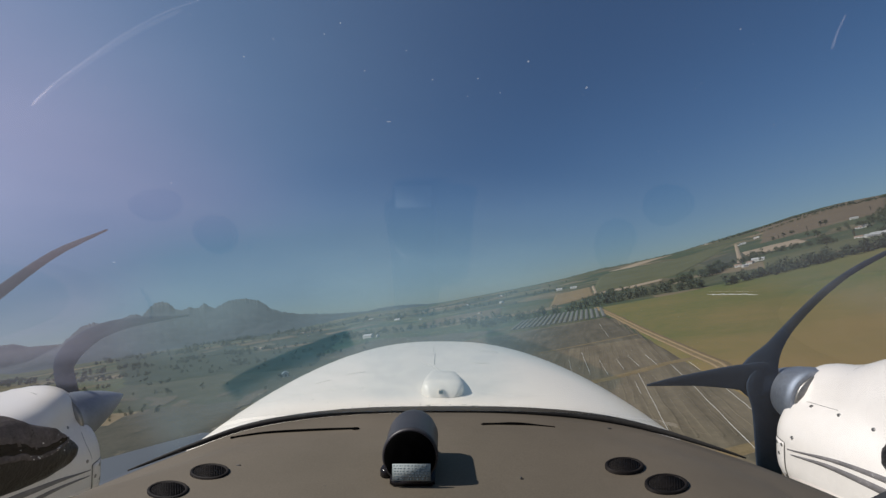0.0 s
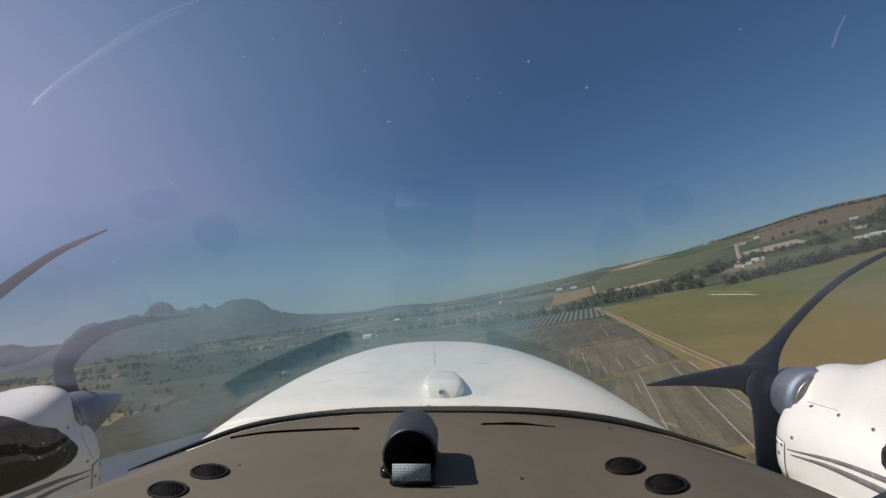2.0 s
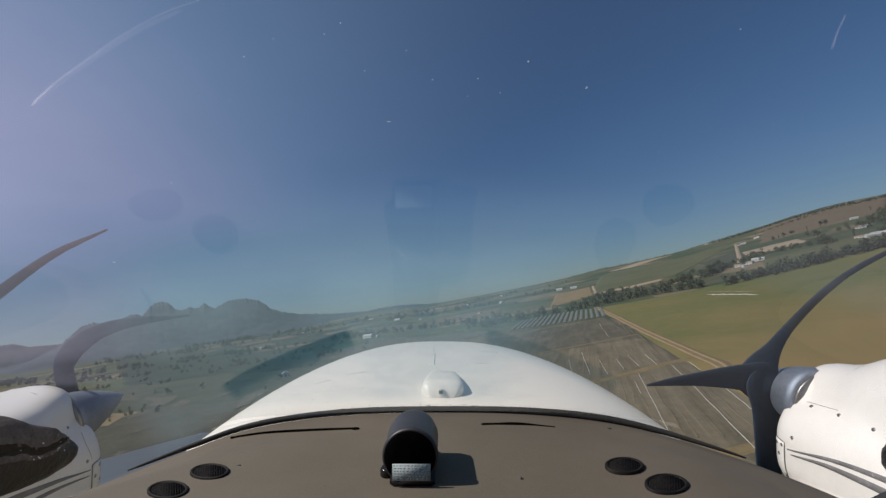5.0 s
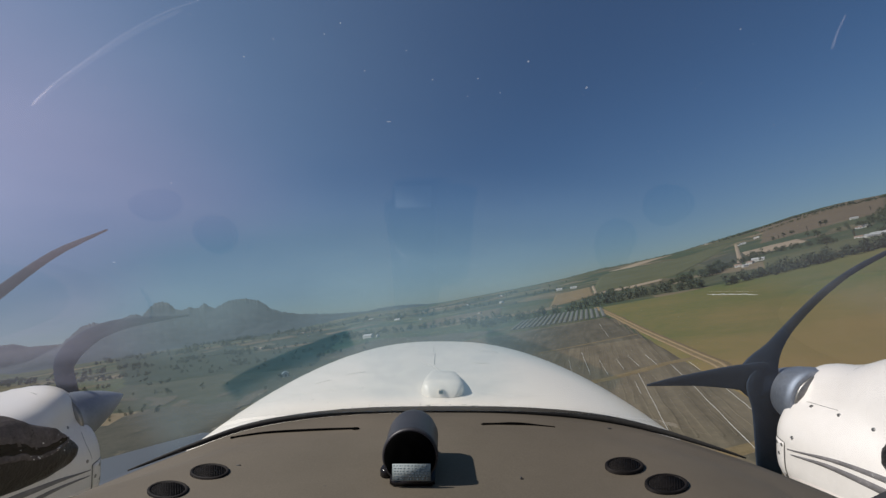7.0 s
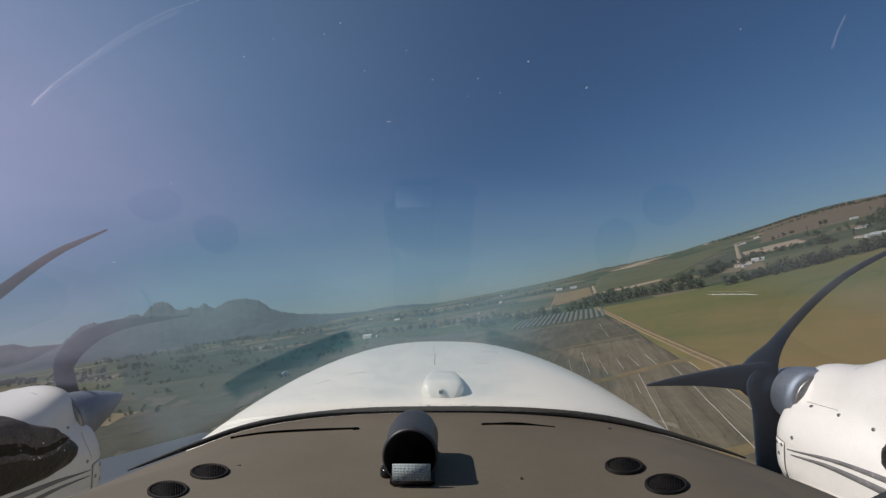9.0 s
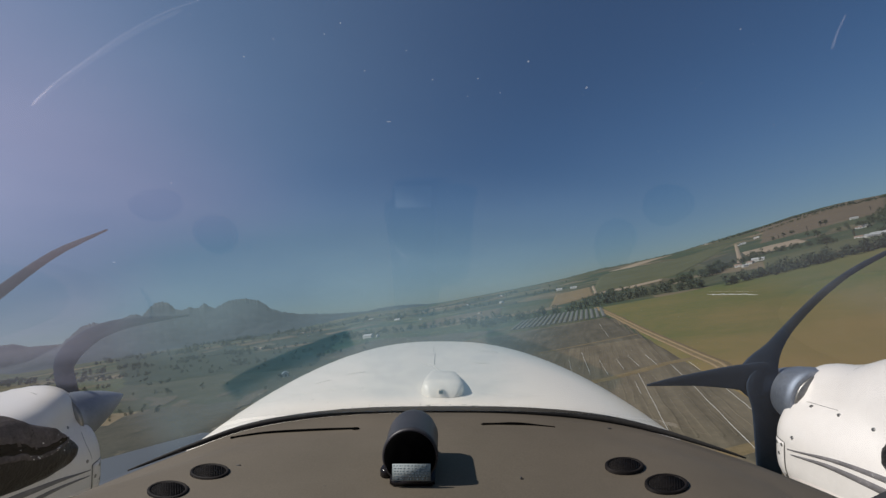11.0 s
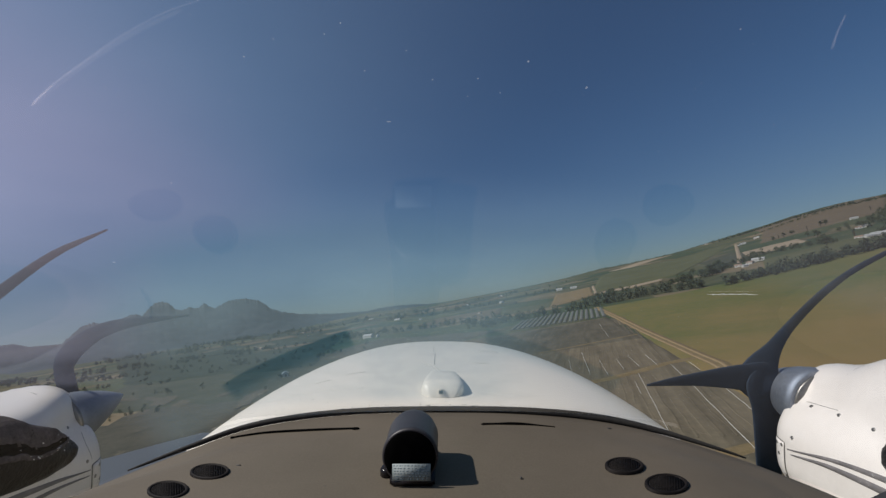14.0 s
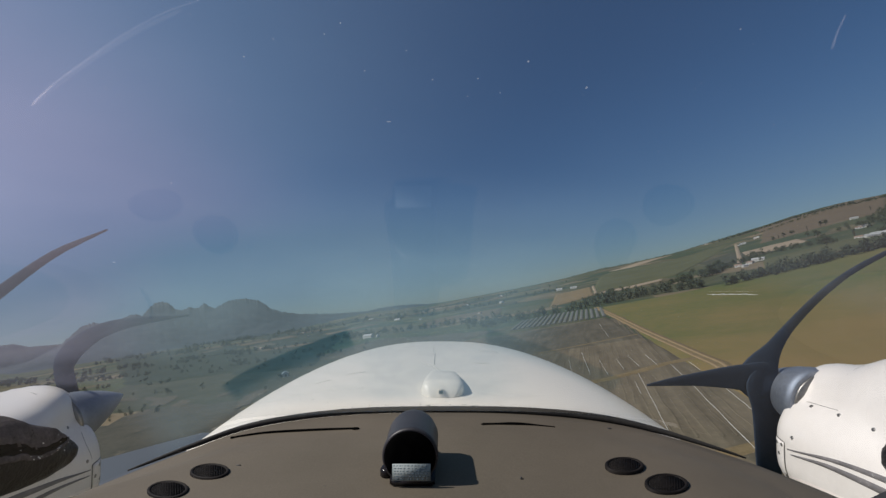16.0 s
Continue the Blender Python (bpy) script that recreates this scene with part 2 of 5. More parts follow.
# ---- the land ----
SKYLINE = [(-180, 40), (-60, 60), (-30, 70), (-16, 80), (-11.7, 100), (-7.8, 87), (-3.9, 79), (0.1, 89), (4.1, 98), (8.1, 108), (12, 116), (15.9, 129), (20.3, 156), (23.1, 157), (29.6, 180), (35.5, 230),
           (40.7, 272), (44.4, 292), (47.8, 289), (90, 300), (140, 80), (180, 40)]
FAR = 3500.0


def land(x, y):
    """The height of the ground."""
    r = math.hypot(x, y)
    az = math.degrees(math.atan2(x, y))
    top = np.interp(az, [p[0] for p in SKYLINE], [p[1] for p in SKYLINE])
    t = min(max((r - 220) / (FAR - 220), 0), 1)
    roll = 6 * noise.noise((x / 420, y / 420, 0.3)) + 14 * noise.noise((x / 1100, y / 1100, 2.3)) * t
    return top * t ** 1.25 + roll * min(max((r - 300) / 700, 0), 1)


def field_material():
    """Distant farmland: a patchwork of plots with worn edges."""
    m, t, b = material("farmland")
    tc = t.nodes.new("ShaderNodeTexCoord")
    warp = node(t, "ShaderNodeTexNoise", Scale=0.004, Detail=3.0)
    t.links.new(tc.outputs["Object"], warp.inputs["Vector"])
    add = t.nodes.new("ShaderNodeVectorMath")
    add.operation = "MULTIPLY_ADD"
    add.inputs[1].default_value = (160, 160, 0)
    t.links.new(warp.outputs["Color"], add.inputs[0])
    t.links.new(tc.outputs["Object"], add.inputs[2])
    v = node(t, "ShaderNodeTexVoronoi", Scale=0.0062)
    v.distance = "CHEBYCHEV"
    t.links.new(add.outputs[0], v.inputs["Vector"])
    sep = t.nodes.new("ShaderNodeSeparateColor")
    t.links.new(v.outputs["Color"], sep.inputs[0])
    ramp = t.nodes.new("ShaderNodeValToRGB")
    els = ramp.color_ramp.elements
    els[0].position, els[0].color = 0.0, (0.036, 0.056, 0.036, 1)
    els[1].position, els[1].color = 1.0, (0.15, 0.125, 0.085, 1)
    for pos, c in ((0.25, (0.050, 0.072, 0.042)), (0.45, (0.072, 0.085, 0.048)), (0.62, (0.105, 0.092, 0.062)), (0.8, (0.062, 0.078, 0.046)), (0.92, (0.18, 0.145, 0.10))):
        e = els.new(pos)
        e.color = (*c, 1)
    t.links.new(sep.outputs[0], ramp.inputs["Fac"])
    g = node(t, "ShaderNodeTexNoise", Scale=0.03, Detail=8.0, Roughness=0.7)
    t.links.new(tc.outputs["Object"], g.inputs["Vector"])
    gr = t.nodes.new("ShaderNodeValToRGB")
    gr.color_ramp.elements[0].position, gr.color_ramp.elements[1].position = 0.3, 0.72
    gr.color_ramp.elements[0].color, gr.color_ramp.elements[1].color = (0.62, 0.64, 0.60, 1), (1.25, 1.2, 1.15, 1)
    t.links.new(g.outputs["Fac"], gr.inputs["Fac"])
    mul = t.nodes.new("ShaderNodeMix")
    mul.data_type, mul.blend_type = "RGBA", "MULTIPLY"
    mul.inputs["Factor"].default_value = 1.0
    t.links.new(ramp.outputs["Color"], mul.inputs["A"])
    t.links.new(gr.outputs["Color"], mul.inputs["B"])
    t.links.new(mul.outputs["Result"], b.inputs["Base Color"])
    b.inputs["Roughness"].default_value = 0.95
    b.inputs["Specular IOR Level"].default_value = 0.1
    return m


def soil(name, low, high, scale=0.05, fine=0.8, wear=None):
    m = surface(name, low, high, scale, 0.95, 0, 0.4, fine, 0.3, 0, "Object", wear)
    m.node_tree.nodes["Principled BSDF"].inputs["Specular IOR Level"].default_value = 0.1
    return m


ROW_TURN = radians(18.4)      # the crop rows lean this far from north to east


def crop_material(name, low, high):
    """Tilled soil, streaked along the rows."""
    m = soil(name, low, high, 0.02, 0.4)
    t = m.node_tree
    b = t.nodes["Principled BSDF"]
    old = b.inputs["Base Color"].links[0].from_socket
    tc = t.nodes.new("ShaderNodeTexCoord")
    turn = t.nodes.new("ShaderNodeVectorRotate")
    turn.rotation_type = "Z_AXIS"
    turn.inputs["Angle"].default_value = ROW_TURN
    t.links.new(tc.outputs["Object"], turn.inputs["Vector"])
    for size, lo, hi in (((0.30, 0.012, 1), 0.78, 1.24), ((0.05, 0.008, 1), 0.78, 1.22)):
        scale = t.nodes.new("ShaderNodeVectorMath")
        scale.operation = "MULTIPLY"
        scale.inputs[1].default_value = size
        t.links.new(turn.outputs[0], scale.inputs[0])
        n = node(t, "ShaderNodeTexNoise", Scale=1.0, Detail=5.0, Roughness=0.6)
        t.links.new(scale.outputs[0], n.inputs["Vector"])
        r = node(t, "ShaderNodeMapRange", **{"From Min": 0.32, "From Max": 0.68, "To Min": lo, "To Max": hi})
        t.links.new(n.outputs["Fac"], r.inputs["Value"])
        mul = t.nodes.new("ShaderNodeMix")
        mul.data_type, mul.blend_type = "RGBA", "MULTIPLY"
        mul.inputs["Factor"].default_value = 1.0
        t.links.new(old, mul.inputs["A"])
        t.links.new(r.outputs["Result"], mul.inputs["B"])
        old = mul.outputs["Result"]
    t.links.new(old, b.inputs["Base Color"])
    return m


CROP = crop_material("crop_soil", (0.094, 0.082, 0.058), (0.150, 0.122, 0.084))
DARK_CROP = crop_material("dark_crop_soil", (0.066, 0.064, 0.050), (0.105, 0.092, 0.068))


def pasture_material():
    """Mown grass, green far out and drying to brown towards the near end."""
    m = soil("mown_pasture", (0.078, 0.102, 0.034), (0.150, 0.125, 0.050), 0.007, 0.12)
    t = m.node_tree
    b = t.nodes["Principled BSDF"]
    old = b.inputs["Base Color"].links[0].from_socket
    tc = t.nodes.new("ShaderNodeTexCoord")
    sep = t.nodes.new("ShaderNodeSeparateXYZ")
    t.links.new(tc.outputs["Object"], sep.inputs[0])
    n = node(t, "ShaderNodeTexNoise", Scale=0.012, Detail=5.0, Roughness=0.6)
    t.links.new(tc.outputs["Object"], n.inputs["Vector"])
    add = t.nodes.new("ShaderNodeMath")
    add.operation = "MULTIPLY_ADD"
    add.inputs[1].default_value = 330.0
    t.links.new(n.outputs["Fac"], add.inputs[0])
    t.links.new(sep.outputs["Y"], add.inputs[2])
    r = node(t, "ShaderNodeMapRange", **{"From Min": 290.0, "From Max": 520.0, "To Min": 1.0, "To Max": 0.0})
    r.interpolation_type = "SMOOTHSTEP"
    t.links.new(add.outputs[0], r.inputs["Value"])
    mix = t.nodes.new("ShaderNodeMix")
    mix.data_type = "RGBA"
    mix.inputs["B"].default_value = (0.200, 0.142, 0.062, 1)
    t.links.new(r.outputs["Result"], mix.inputs["Factor"])
    t.links.new(old, mix.inputs["A"])
    t.links.new(mix.outputs["Result"], b.inputs["Base Color"])
    return m


PASTURE = pasture_material()
SLOT = surface("slot_shadow", (0.002, 0.002, 0.002), (0.004, 0.004, 0.004), 50.0, 0.9, 0, 0, 100)
SLOT.node_tree.nodes["Principled BSDF"].inputs["Specular IOR Level"].default_value = 0.0
TRACK = soil("sandy_track", (0.21, 0.150, 0.082), (0.29, 0.212, 0.122), 0.2, 1.5)
PALE = soil("bare_sand_field", (0.23, 0.18, 0.13), (0.31, 0.25, 0.18), 0.02, 0.4)
PLANT = soil("plantation_floor", (0.022, 0.034, 0.027), (0.042, 0.054, 0.039), 0.02, 0.3)
GREEN = soil("irrigated_field", (0.066, 0.074, 0.040), (0.100, 0.104, 0.058), 0.012, 0.3)
SANDY = soil("sandy_scrub", (0.066, 0.064, 0.050), (0.105, 0.092, 0.070), 0.06, 0.6)
WORN = soil("worn_ground", (0.135, 0.102, 0.054), (0.200, 0.150, 0.084), 0.15, 1.2)
OCHRE = soil("ochre_stubble", (0.150, 0.112, 0.060), (0.205, 0.150, 0.085), 0.02, 0.4)
BROWN = soil("ploughed_field", (0.095, 0.076, 0.052), (0.135, 0.108, 0.075), 0.02, 0.4)
SCRUB = soil("scrub_soil", (0.036, 0.046, 0.034), (0.072, 0.074, 0.052), 0.03, 0.4, ((0.15, 0.125, 0.09), 0.37, 0.04))
MUD = soil("dam_mud", (0.046, 0.048, 0.040), (0.080, 0.076, 0.060), 0.05, 0.5, ((0.17, 0.145, 0.11), 0.38, 0.035))
NET = soil("shade_net", (0.098, 0.106, 0.100), (0.150, 0.158, 0.150), 0.06, 0.5)
GRASS = soil("dry_grass", (0.150, 0.105, 0.045), (0.235, 0.170, 0.075), 0.02, 0.6, ((0.28, 0.22, 0.13), 0.36, 0.05))
TAR = soil("runway_tar", (0.045, 0.045, 0.044), (0.070, 0.068, 0.064), 0.05, 2.0)
LEAF = soil("leaves", (0.046, 0.062, 0.038), (0.088, 0.108, 0.062), 0.3, 2.5)
LEAF_DARK = soil("pine_leaves", (0.042, 0.060, 0.046), (0.074, 0.094, 0.064), 0.3, 2.5)
BARK = soil("bark", (0.06, 0.045, 0.032), (0.11, 0.085, 0.06), 1.0, 8.0)
# the blue of distance haze is mixed into this rock colour
HAZY_ROCK = soil("hazed_mountain_rock", (0.032, 0.047, 0.058), (0.058, 0.073, 0.084), 0.003, 0.015)
WALLS = surface("lime_wall", (0.48, 0.46, 0.42), (0.60, 0.58, 0.54), 0.5, 0.9, 0, 0.1, 4.0, 0.02)
ROOF = surface("tin_roof", (0.36, 0.36, 0.36), (0.50, 0.50, 0.49), 0.6, 0.5, 0.2, 0.1, 6.0, 0.02)
DARK = surface("dark_opening", (0.02, 0.02, 0.02), (0.05, 0.05, 0.05), 2.0, 0.4, 0, 0, 8.0)

# One sheet of ground from beneath the aircraft to the skyline.
bm = bmesh.new()
RADII = [0.5, 15, 30, 50, 75, 100, 130, 165] + [165 * 1.055 ** k for k in range(1, 63)]
rings = []
for r in RADII:
    rings.append([(r * math.sin(a * math.tau / 240), r * math.cos(a * math.tau / 240), land(r * math.sin(a * math.tau / 240), r * math.cos(a * math.tau / 240))) for a in range(240)])
skin(bm, rings, True, False)
ground = part("ground", fixed(bm), field_material())
tagged(ground, "patchwork of dry and green farmland", "ground", kind="structure")
if ground.data.polygons[0].normal.z < 0:
    ground.data.flip_normals()


def patch(name, corners, mat, lift=0.12, n=14, label="", category="field"):
    """A sheet draped on the land between four corners."""
    bm = bmesh.new()
    c = [Vector((*p, 0)) for p in corners]
    grid = []
    steps = [0.0, 0.006] + [k / n for k in range(1, n)] + [0.994, 1.0]
    for i, u in enumerate(steps):
        row = []
        for j, v in enumerate(steps):
            p = (c[0] * (1 - u) + c[1] * u) * (1 - v) + (c[3] * (1 - u) + c[2] * u) * v
            w = 0.012 * (c[2] - c[0]).length * min(1, 3 * min(u, 1 - u) + 0.35)
            rim = min(u, v, 1 - u, 1 - v) < 0.003
            x = p.x + w * noise.noise((p.x / 60, p.y / 60, 7)) * (lift > 0.7)
            y = p.y + w * noise.noise((p.x / 60, p.y / 60, 8)) * (lift > 0.7)
            row.append((x, y, land(x, y) + (lift if not rim else -0.6)))
        grid.append(row)
    skin(bm, grid, False, False)
    ob = part(name, fixed(bm), mat)
    if ob.data.polygons[len(ob.data.polygons) // 2].normal.z < 0:
        ob.data.flip_normals()
    tagged(ob, label, category, kind="structure")
    return ob


def blob(name, cx, cy, rx, ry, turn, mat, lift, label, seed, category="bare ground"):
    """A sheet of uneven outline draped on the land round a middle."""
    bm = bmesh.new()
    c, s = math.cos(radians(turn)), math.sin(radians(turn))
    rows = []
    for k in range(1, 9):
        row = []
        for i in range(48):
            a = i * math.tau / 48
            q = k / 8 * (1 + 0.38 * noise.noise((math.cos(a) * 1.6, math.sin(a) * 1.6, seed)) + 0.22 * noise.noise((math.cos(a) * 5, math.sin(a) * 5, seed)))
            u, v = rx * q * math.cos(a), ry * q * math.sin(a)
            x, y = cx + u * c - v * s, cy + u * s + v * c
            row.append((x, y, land(x, y) + lift))
        rows.append(row)
    skin(bm, rows, True, False)
    bm.faces.new(list(bm.verts)[:48])
    ob = part(name, fixed(bm), mat)
    if ob.data.polygons[0].normal.z < 0:
        ob.data.flip_normals()
    return tagged(ob, label, category, kind="structure")


def ribbon(name, line, width, mat, lift, label, category="track"):
    """A track draped along a line."""
    bm = bmesh.new()
    pts = []
    for a, b in zip(line, line[1:]):
        steps = max(2, int(math.dist(a, b) / 12))
        pts += [Vector(a).lerp(Vector(b), k / steps) for k in range(steps)]
    pts.append(Vector(line[-1]))
    rows = []
    for i, p in enumerate(pts):
        d = (pts[min(i + 1, len(pts) - 1)] - pts[max(i - 1, 0)]).normalized()
        s = Vector((d.y, -d.x)) * width / 2 * (1 + 0.25 * noise.noise((p.x / 15, p.y / 15, 5)))
        rows.append([(p + s * k).to_tuple() + (land(p.x + s.x * k, p.y + s.y * k) + (lift if abs(k) < 0.9 else -0.1),) for k in (-1, -0.8, 0, 0.8, 1)])
    skin(bm, rows, False, False)
    ob = part(name, fixed(bm), mat)
    if ob.data.polygons[1].normal.z < 0:
        ob.data.flip_normals()
    return tagged(ob, label, category, kind="structure")


def drop(x, y, dz=0.0):
    return (x, y, land(x, y) + dz)


# pasture, sandy track and crop land ahead and to the right of the path of flight
patch("pasture", [(62, 60), (186, 524), (720, 500), (420, 20)], PASTURE, 0.25, 40, "mown pasture, green turning to dry brown", "field")
patch("crop_land", [(66, 30), (152, 418), (0, 436), (-70, 30)], CROP, 0.20, 30, "grey-brown crop land streaked along its rows", "field")
patch("dark_crop_land", [(117, 268), (151, 412), (20, 424), (40, 276)], DARK_CROP, 0.27, 20, "darker grey crop block before the nets", "field")
patch("crop_land", [(0, 436), (60, 480), (-120, 640), (-200, 470)], DARK_CROP, 0.30, 20, "dark grey-green crop land", "field")
TRACK_LINE = [(183, 534), (155, 402), (127, 279), (115, 223), (104, 175), (98, 159), (89, 130), (74, 93), (50, 30)]
ribbon("sandy_track", [(x + 1, y) for x, y in TRACK_LINE], 8.0, WORN, 0.45, "worn grassy verge of the farm track")
for dx in (-1.4, 2.0):
    ribbon("wheel_rut", [(x + dx, y) for x, y in TRACK_LINE], 1.9, TRACK, 0.62, "sandy wheel rut of the farm track")
ribbon("cross_track", [(108, 192), (91, 190), (75, 183), (61, 178), (48, 176), (10, 166)], 5.5, WORN, 0.45, "worn cross track between crop blocks")
ribbon("cross_track", [(80, 99), (62, 95), (52, 93), (0, 84)], 5.0, WORN, 0.45, "worn cross track between crop blocks")
ribbon("cross_track", [(122, 286), (90, 282), (52, 277)], 2.2, WORN, 0.45, "worn cross track between crop blocks")
ALONG = Vector((0.316, 0.949))
ACROSS = Vector((0.949, -0.316))


def crop_block(origin, rows, pitch, length, mat, height, width, seed, label):
    """Low rows of plants, joined, from an origin at the near end of the last row beside the track."""
    rnd = random.Random(seed)
    bm = bmesh.new()
    for k in range(rows):
        o = Vector(origin) - ACROSS * (pitch * k)
        n = int(length / 7)
        line = []
        for i in range(n + 1):
            p = o + ALONG * (length * i / n) + ACROSS * rnd.uniform(-0.35, 0.35)
            h = height * rnd.uniform(-0.6, 1.2)
            w = width * rnd.uniform(0.5, 1.15) / 2
            a, b = p - ACROSS * w, p + ACROSS * w
            line.append([(a.x, a.y, land(a.x, a.y) + 0.1), (p.x, p.y, land(p.x, p.y) + 0.25 + h), (b.x, b.y, land(b.x, b.y) + 0.1)])
        skin(bm, line, False, False)
    ob = part("crop_rows", fixed(bm), mat, smooth=False)
    return tagged(ob, label, "crop rows", kind="stuff")


crop_block((93, 186), 34, 2.6, 80, CROP, 0.10, 2.0, 1, "rows of low grey-green crop")
crop_block((118, 270), 36, 2.8, 132, DARK_CROP, 0.14, 2.2, 2, "rows of low dark grey crop")
crop_block((66, 100), 34, 2.6, 76, CROP, 0.08, 2.0, 3, "rows of low grey-green crop")

# white irrigation pipes on the crop land
for a, b in (((88, 224), (80, 193)), ((94, 216), (87, 190)), ((73, 178), (46, 100)), ((91, 186), (84, 165)), ((99, 186), (93, 168)), ((80, 153), (58, 90)), ((84, 140), (74, 112)), ((72, 221), (63, 186)), ((73, 254), (57, 191)),
             ((80, 219), (72, 190)), ((128, 373), (106, 296)), ((60, 236), (48, 186)), ((66, 166), (60, 148))):
    bm = bmesh.new()
    n = 14
    tube(bm, [drop(a[0] + (b[0] - a[0]) * k / n + 0.07 * math.sin(k * 1.3 + a[0]), a[1] + (b[1] - a[1]) * k / n, 0.42 + 0.03 * math.sin(k)) for k in range(n + 1)], 0.075, 6)
    tagged(part("irrigation_pipe", fixed(bm), WALLS), "white irrigation pipe laid along the crop rows", "pipe", "irrigation pipes")


# long net tunnels at the far end of the crop land
def net_tunnel(i):
    o = Vector((152, 424)) - ACROSS * (5.7 * i)
    length = 96 + 22 * math.sin(math.pi * i / 17)
    bm = bmesh.new()
    rows = []
    for k in range(17):
        p = o + ALONG * (length * k / 16)
        rows.append([(*(p + ACROSS * 1.9 * math.cos(q)), land(p.x, p.y) + 0.1 + 1.1 * math.sin(q) * (1 + 0.10 * math.sin(k * 1.7 + i))) for q in np.linspace(0, math.pi, 9)])
    skin(bm, rows, False, False)
    for r in (0, 16):
        bm.verts.ensure_lookup_table()
        bm.faces.new([bm.verts[r * 9 + q] for q in range(9)])
    tagged(part("net_tunnel", fixed(bm), NET), "long low tunnel of pale grey shade net", "net tunnel", "net tunnels")


for i in range(18):
    net_tunnel(i)

# fields on the rising ground
patch("bare_strip", [(290, 812), (440, 854), (464, 900), (307, 862)], PALE, 0.9, 14, "long pale strip of bare ground", "field")
patch("bare_strip", [(360, 700), (403, 716), (406, 728), (364, 712)], PALE, 0.9, 8, "short pale strip of bare ground", "field")
patch("sand_field", [(631, 865), (774, 874), (879, 1023), (790, 1095)], PALE, 1.2, 14, "pale tan field of bare sand", "field")
patch("brown_field", [(170, 728), (285, 826), (387, 1138), (280, 1110)], OCHRE, 1.0, 14, "ochre stubble field", "field")
patch("green_field", [(310, 905), (500, 905), (1000, 1500), (640, 1750)], GREEN, 1.6, 20, "green irrigated field on the rise", "field")
patch("green_field", [(640, 1750), (1000, 1500), (1340, 1930), (840, 2110)], GREEN, 1.6, 20, "green irrigated field on the rise", "field")
patch("green_field", [(450, 590), (640, 575), (753, 700), (560, 730)], GREEN, 1.0, 16, "green irrigated field on the rise", "field")
patch("dull_field", [(520, 790), (640, 850), (860, 1230), (700, 1150)], SCRUB, 1.0, 16, "dull dry field beside the farm road", "field")
patch("brown_field", [(980, 1274), (1351, 1239), (2103, 1910), (1518, 1939)], BROWN, 2.0, 24, "brown stubble field below the ridge", "field")
patch("brown_field", [(1518, 1945), (2110, 1915), (2500, 2300), (1900, 2500)], BROWN, 2.0, 20, "brown stubble field below the ridge", "field")
patch("pale_field", [(860, 2200), (1000, 2180), (1420, 2560), (1330, 2680)], PALE, 2.0, 18, "pale stubble strip below the ridge", "field")
patch("brown_field", [(-60, 760), (80, 740), (120, 1000), (-90, 1050)], BROWN, 1.0, 14, "reddish brown ploughed field", "field")
patch("scrub_ground", [(-420, 520), (-120, 480), (-100, 250), (-330, 330)], SCRUB, 0.12, 20, "dull scrubland beside the dam", "field")
for x, y, rx, ry, turn, k in ((-238, 332, 26, 8, 118, 1), (-205, 303, 17, 5, 118, 2), (-146, 290, 24, 6, 100, 3), (-262, 352, 18, 5, 140, 4), (-180, 318, 12, 4, 80, 5), (-138, 262, 14, 4, 104, 6), (-300, 372, 20, 6, 150, 7), (-222, 285, 16, 4, 112, 8)):
    blob("bare_ground", x, y, rx, ry, turn, SANDY, 0.45, "sandy bare ground beside the dam", k)
blob("dam_bank", -165, 195, 112, 62, 123, MUD, 0.25, "muddy bank of the farm dam", 31, "bank")
patch("dark_plantation", [(-1750, 2100), (-420, 1750), (-150, 420), (-420, 520)], PLANT, 0.8, 30, "dark green plantation floor", "field")
for x, y, rx, ry, turn, k in ((-860, 2020, 130, 70, 20, 21), (-486, 1030, 110, 30, 112, 22), (-600, 1680, 110, 60, 100, 23), (-880, 1370, 80, 40, 60, 24), (-330, 1450, 90, 30, 20, 25), (-700, 1180, 60, 24, 100, 26)):
    blob("dry_field", x, y, rx, ry, turn, SANDY, 1.5, "pale dry field beyond the plantation", k, "field")
ribbon("farm_road", [(1236, 1739), (867, 1220), (620, 872), (560, 790)], 10.0, PALE, 1.8, "pale dirt road down to the farm")
ribbon("farm_road", [(395, 1140), (337, 967), (297, 847)], 7.0, PALE, 1.8, "pale dirt road between fields")


# patchwork of small fields across the valley
rnd = random.Random(77)
KINDS = (("brown_field", BROWN, "brown ploughed field in the valley"), ("green_field", GREEN, "green field in the valley"), ("dry_field", SCRUB, "dull dry field in the valley"), ("pale_field", PALE, "small pale bare field in the valley"), ("vineyard", PLANT, "dark green vineyard block in the valley"))
for k in range(60):
    x, y = rnd.uniform(-1000, 330), rnd.uniform(800, 2600)
    a = rnd.choice((0.3, 0.35, 0.42, 1.1)) + rnd.uniform(-0.1, 0.1)
    w, d = rnd.uniform(40, 120) * (y / 1300), rnd.uniform(35, 90) * (y / 1300)
    u, v = Vector((math.cos(a), -math.sin(a))), Vector((math.sin(a), math.cos(a)))
    o = Vector((x, y))
    name, mat, text = rnd.choices(KINDS, (4, 3, 3, 1.2, 4))[0]
    if x > 120 and y < 1350:
        continue
    patch(name, [tuple(o - u * w - v * d), tuple(o + u * w - v * d * rnd.uniform(0.8, 1.2)), tuple(o + u * w * rnd.uniform(0.8, 1.2) + v * d), tuple(o - u * w + v * d)], mat, 0.9 + 0.02 * k, 10, text, "field")


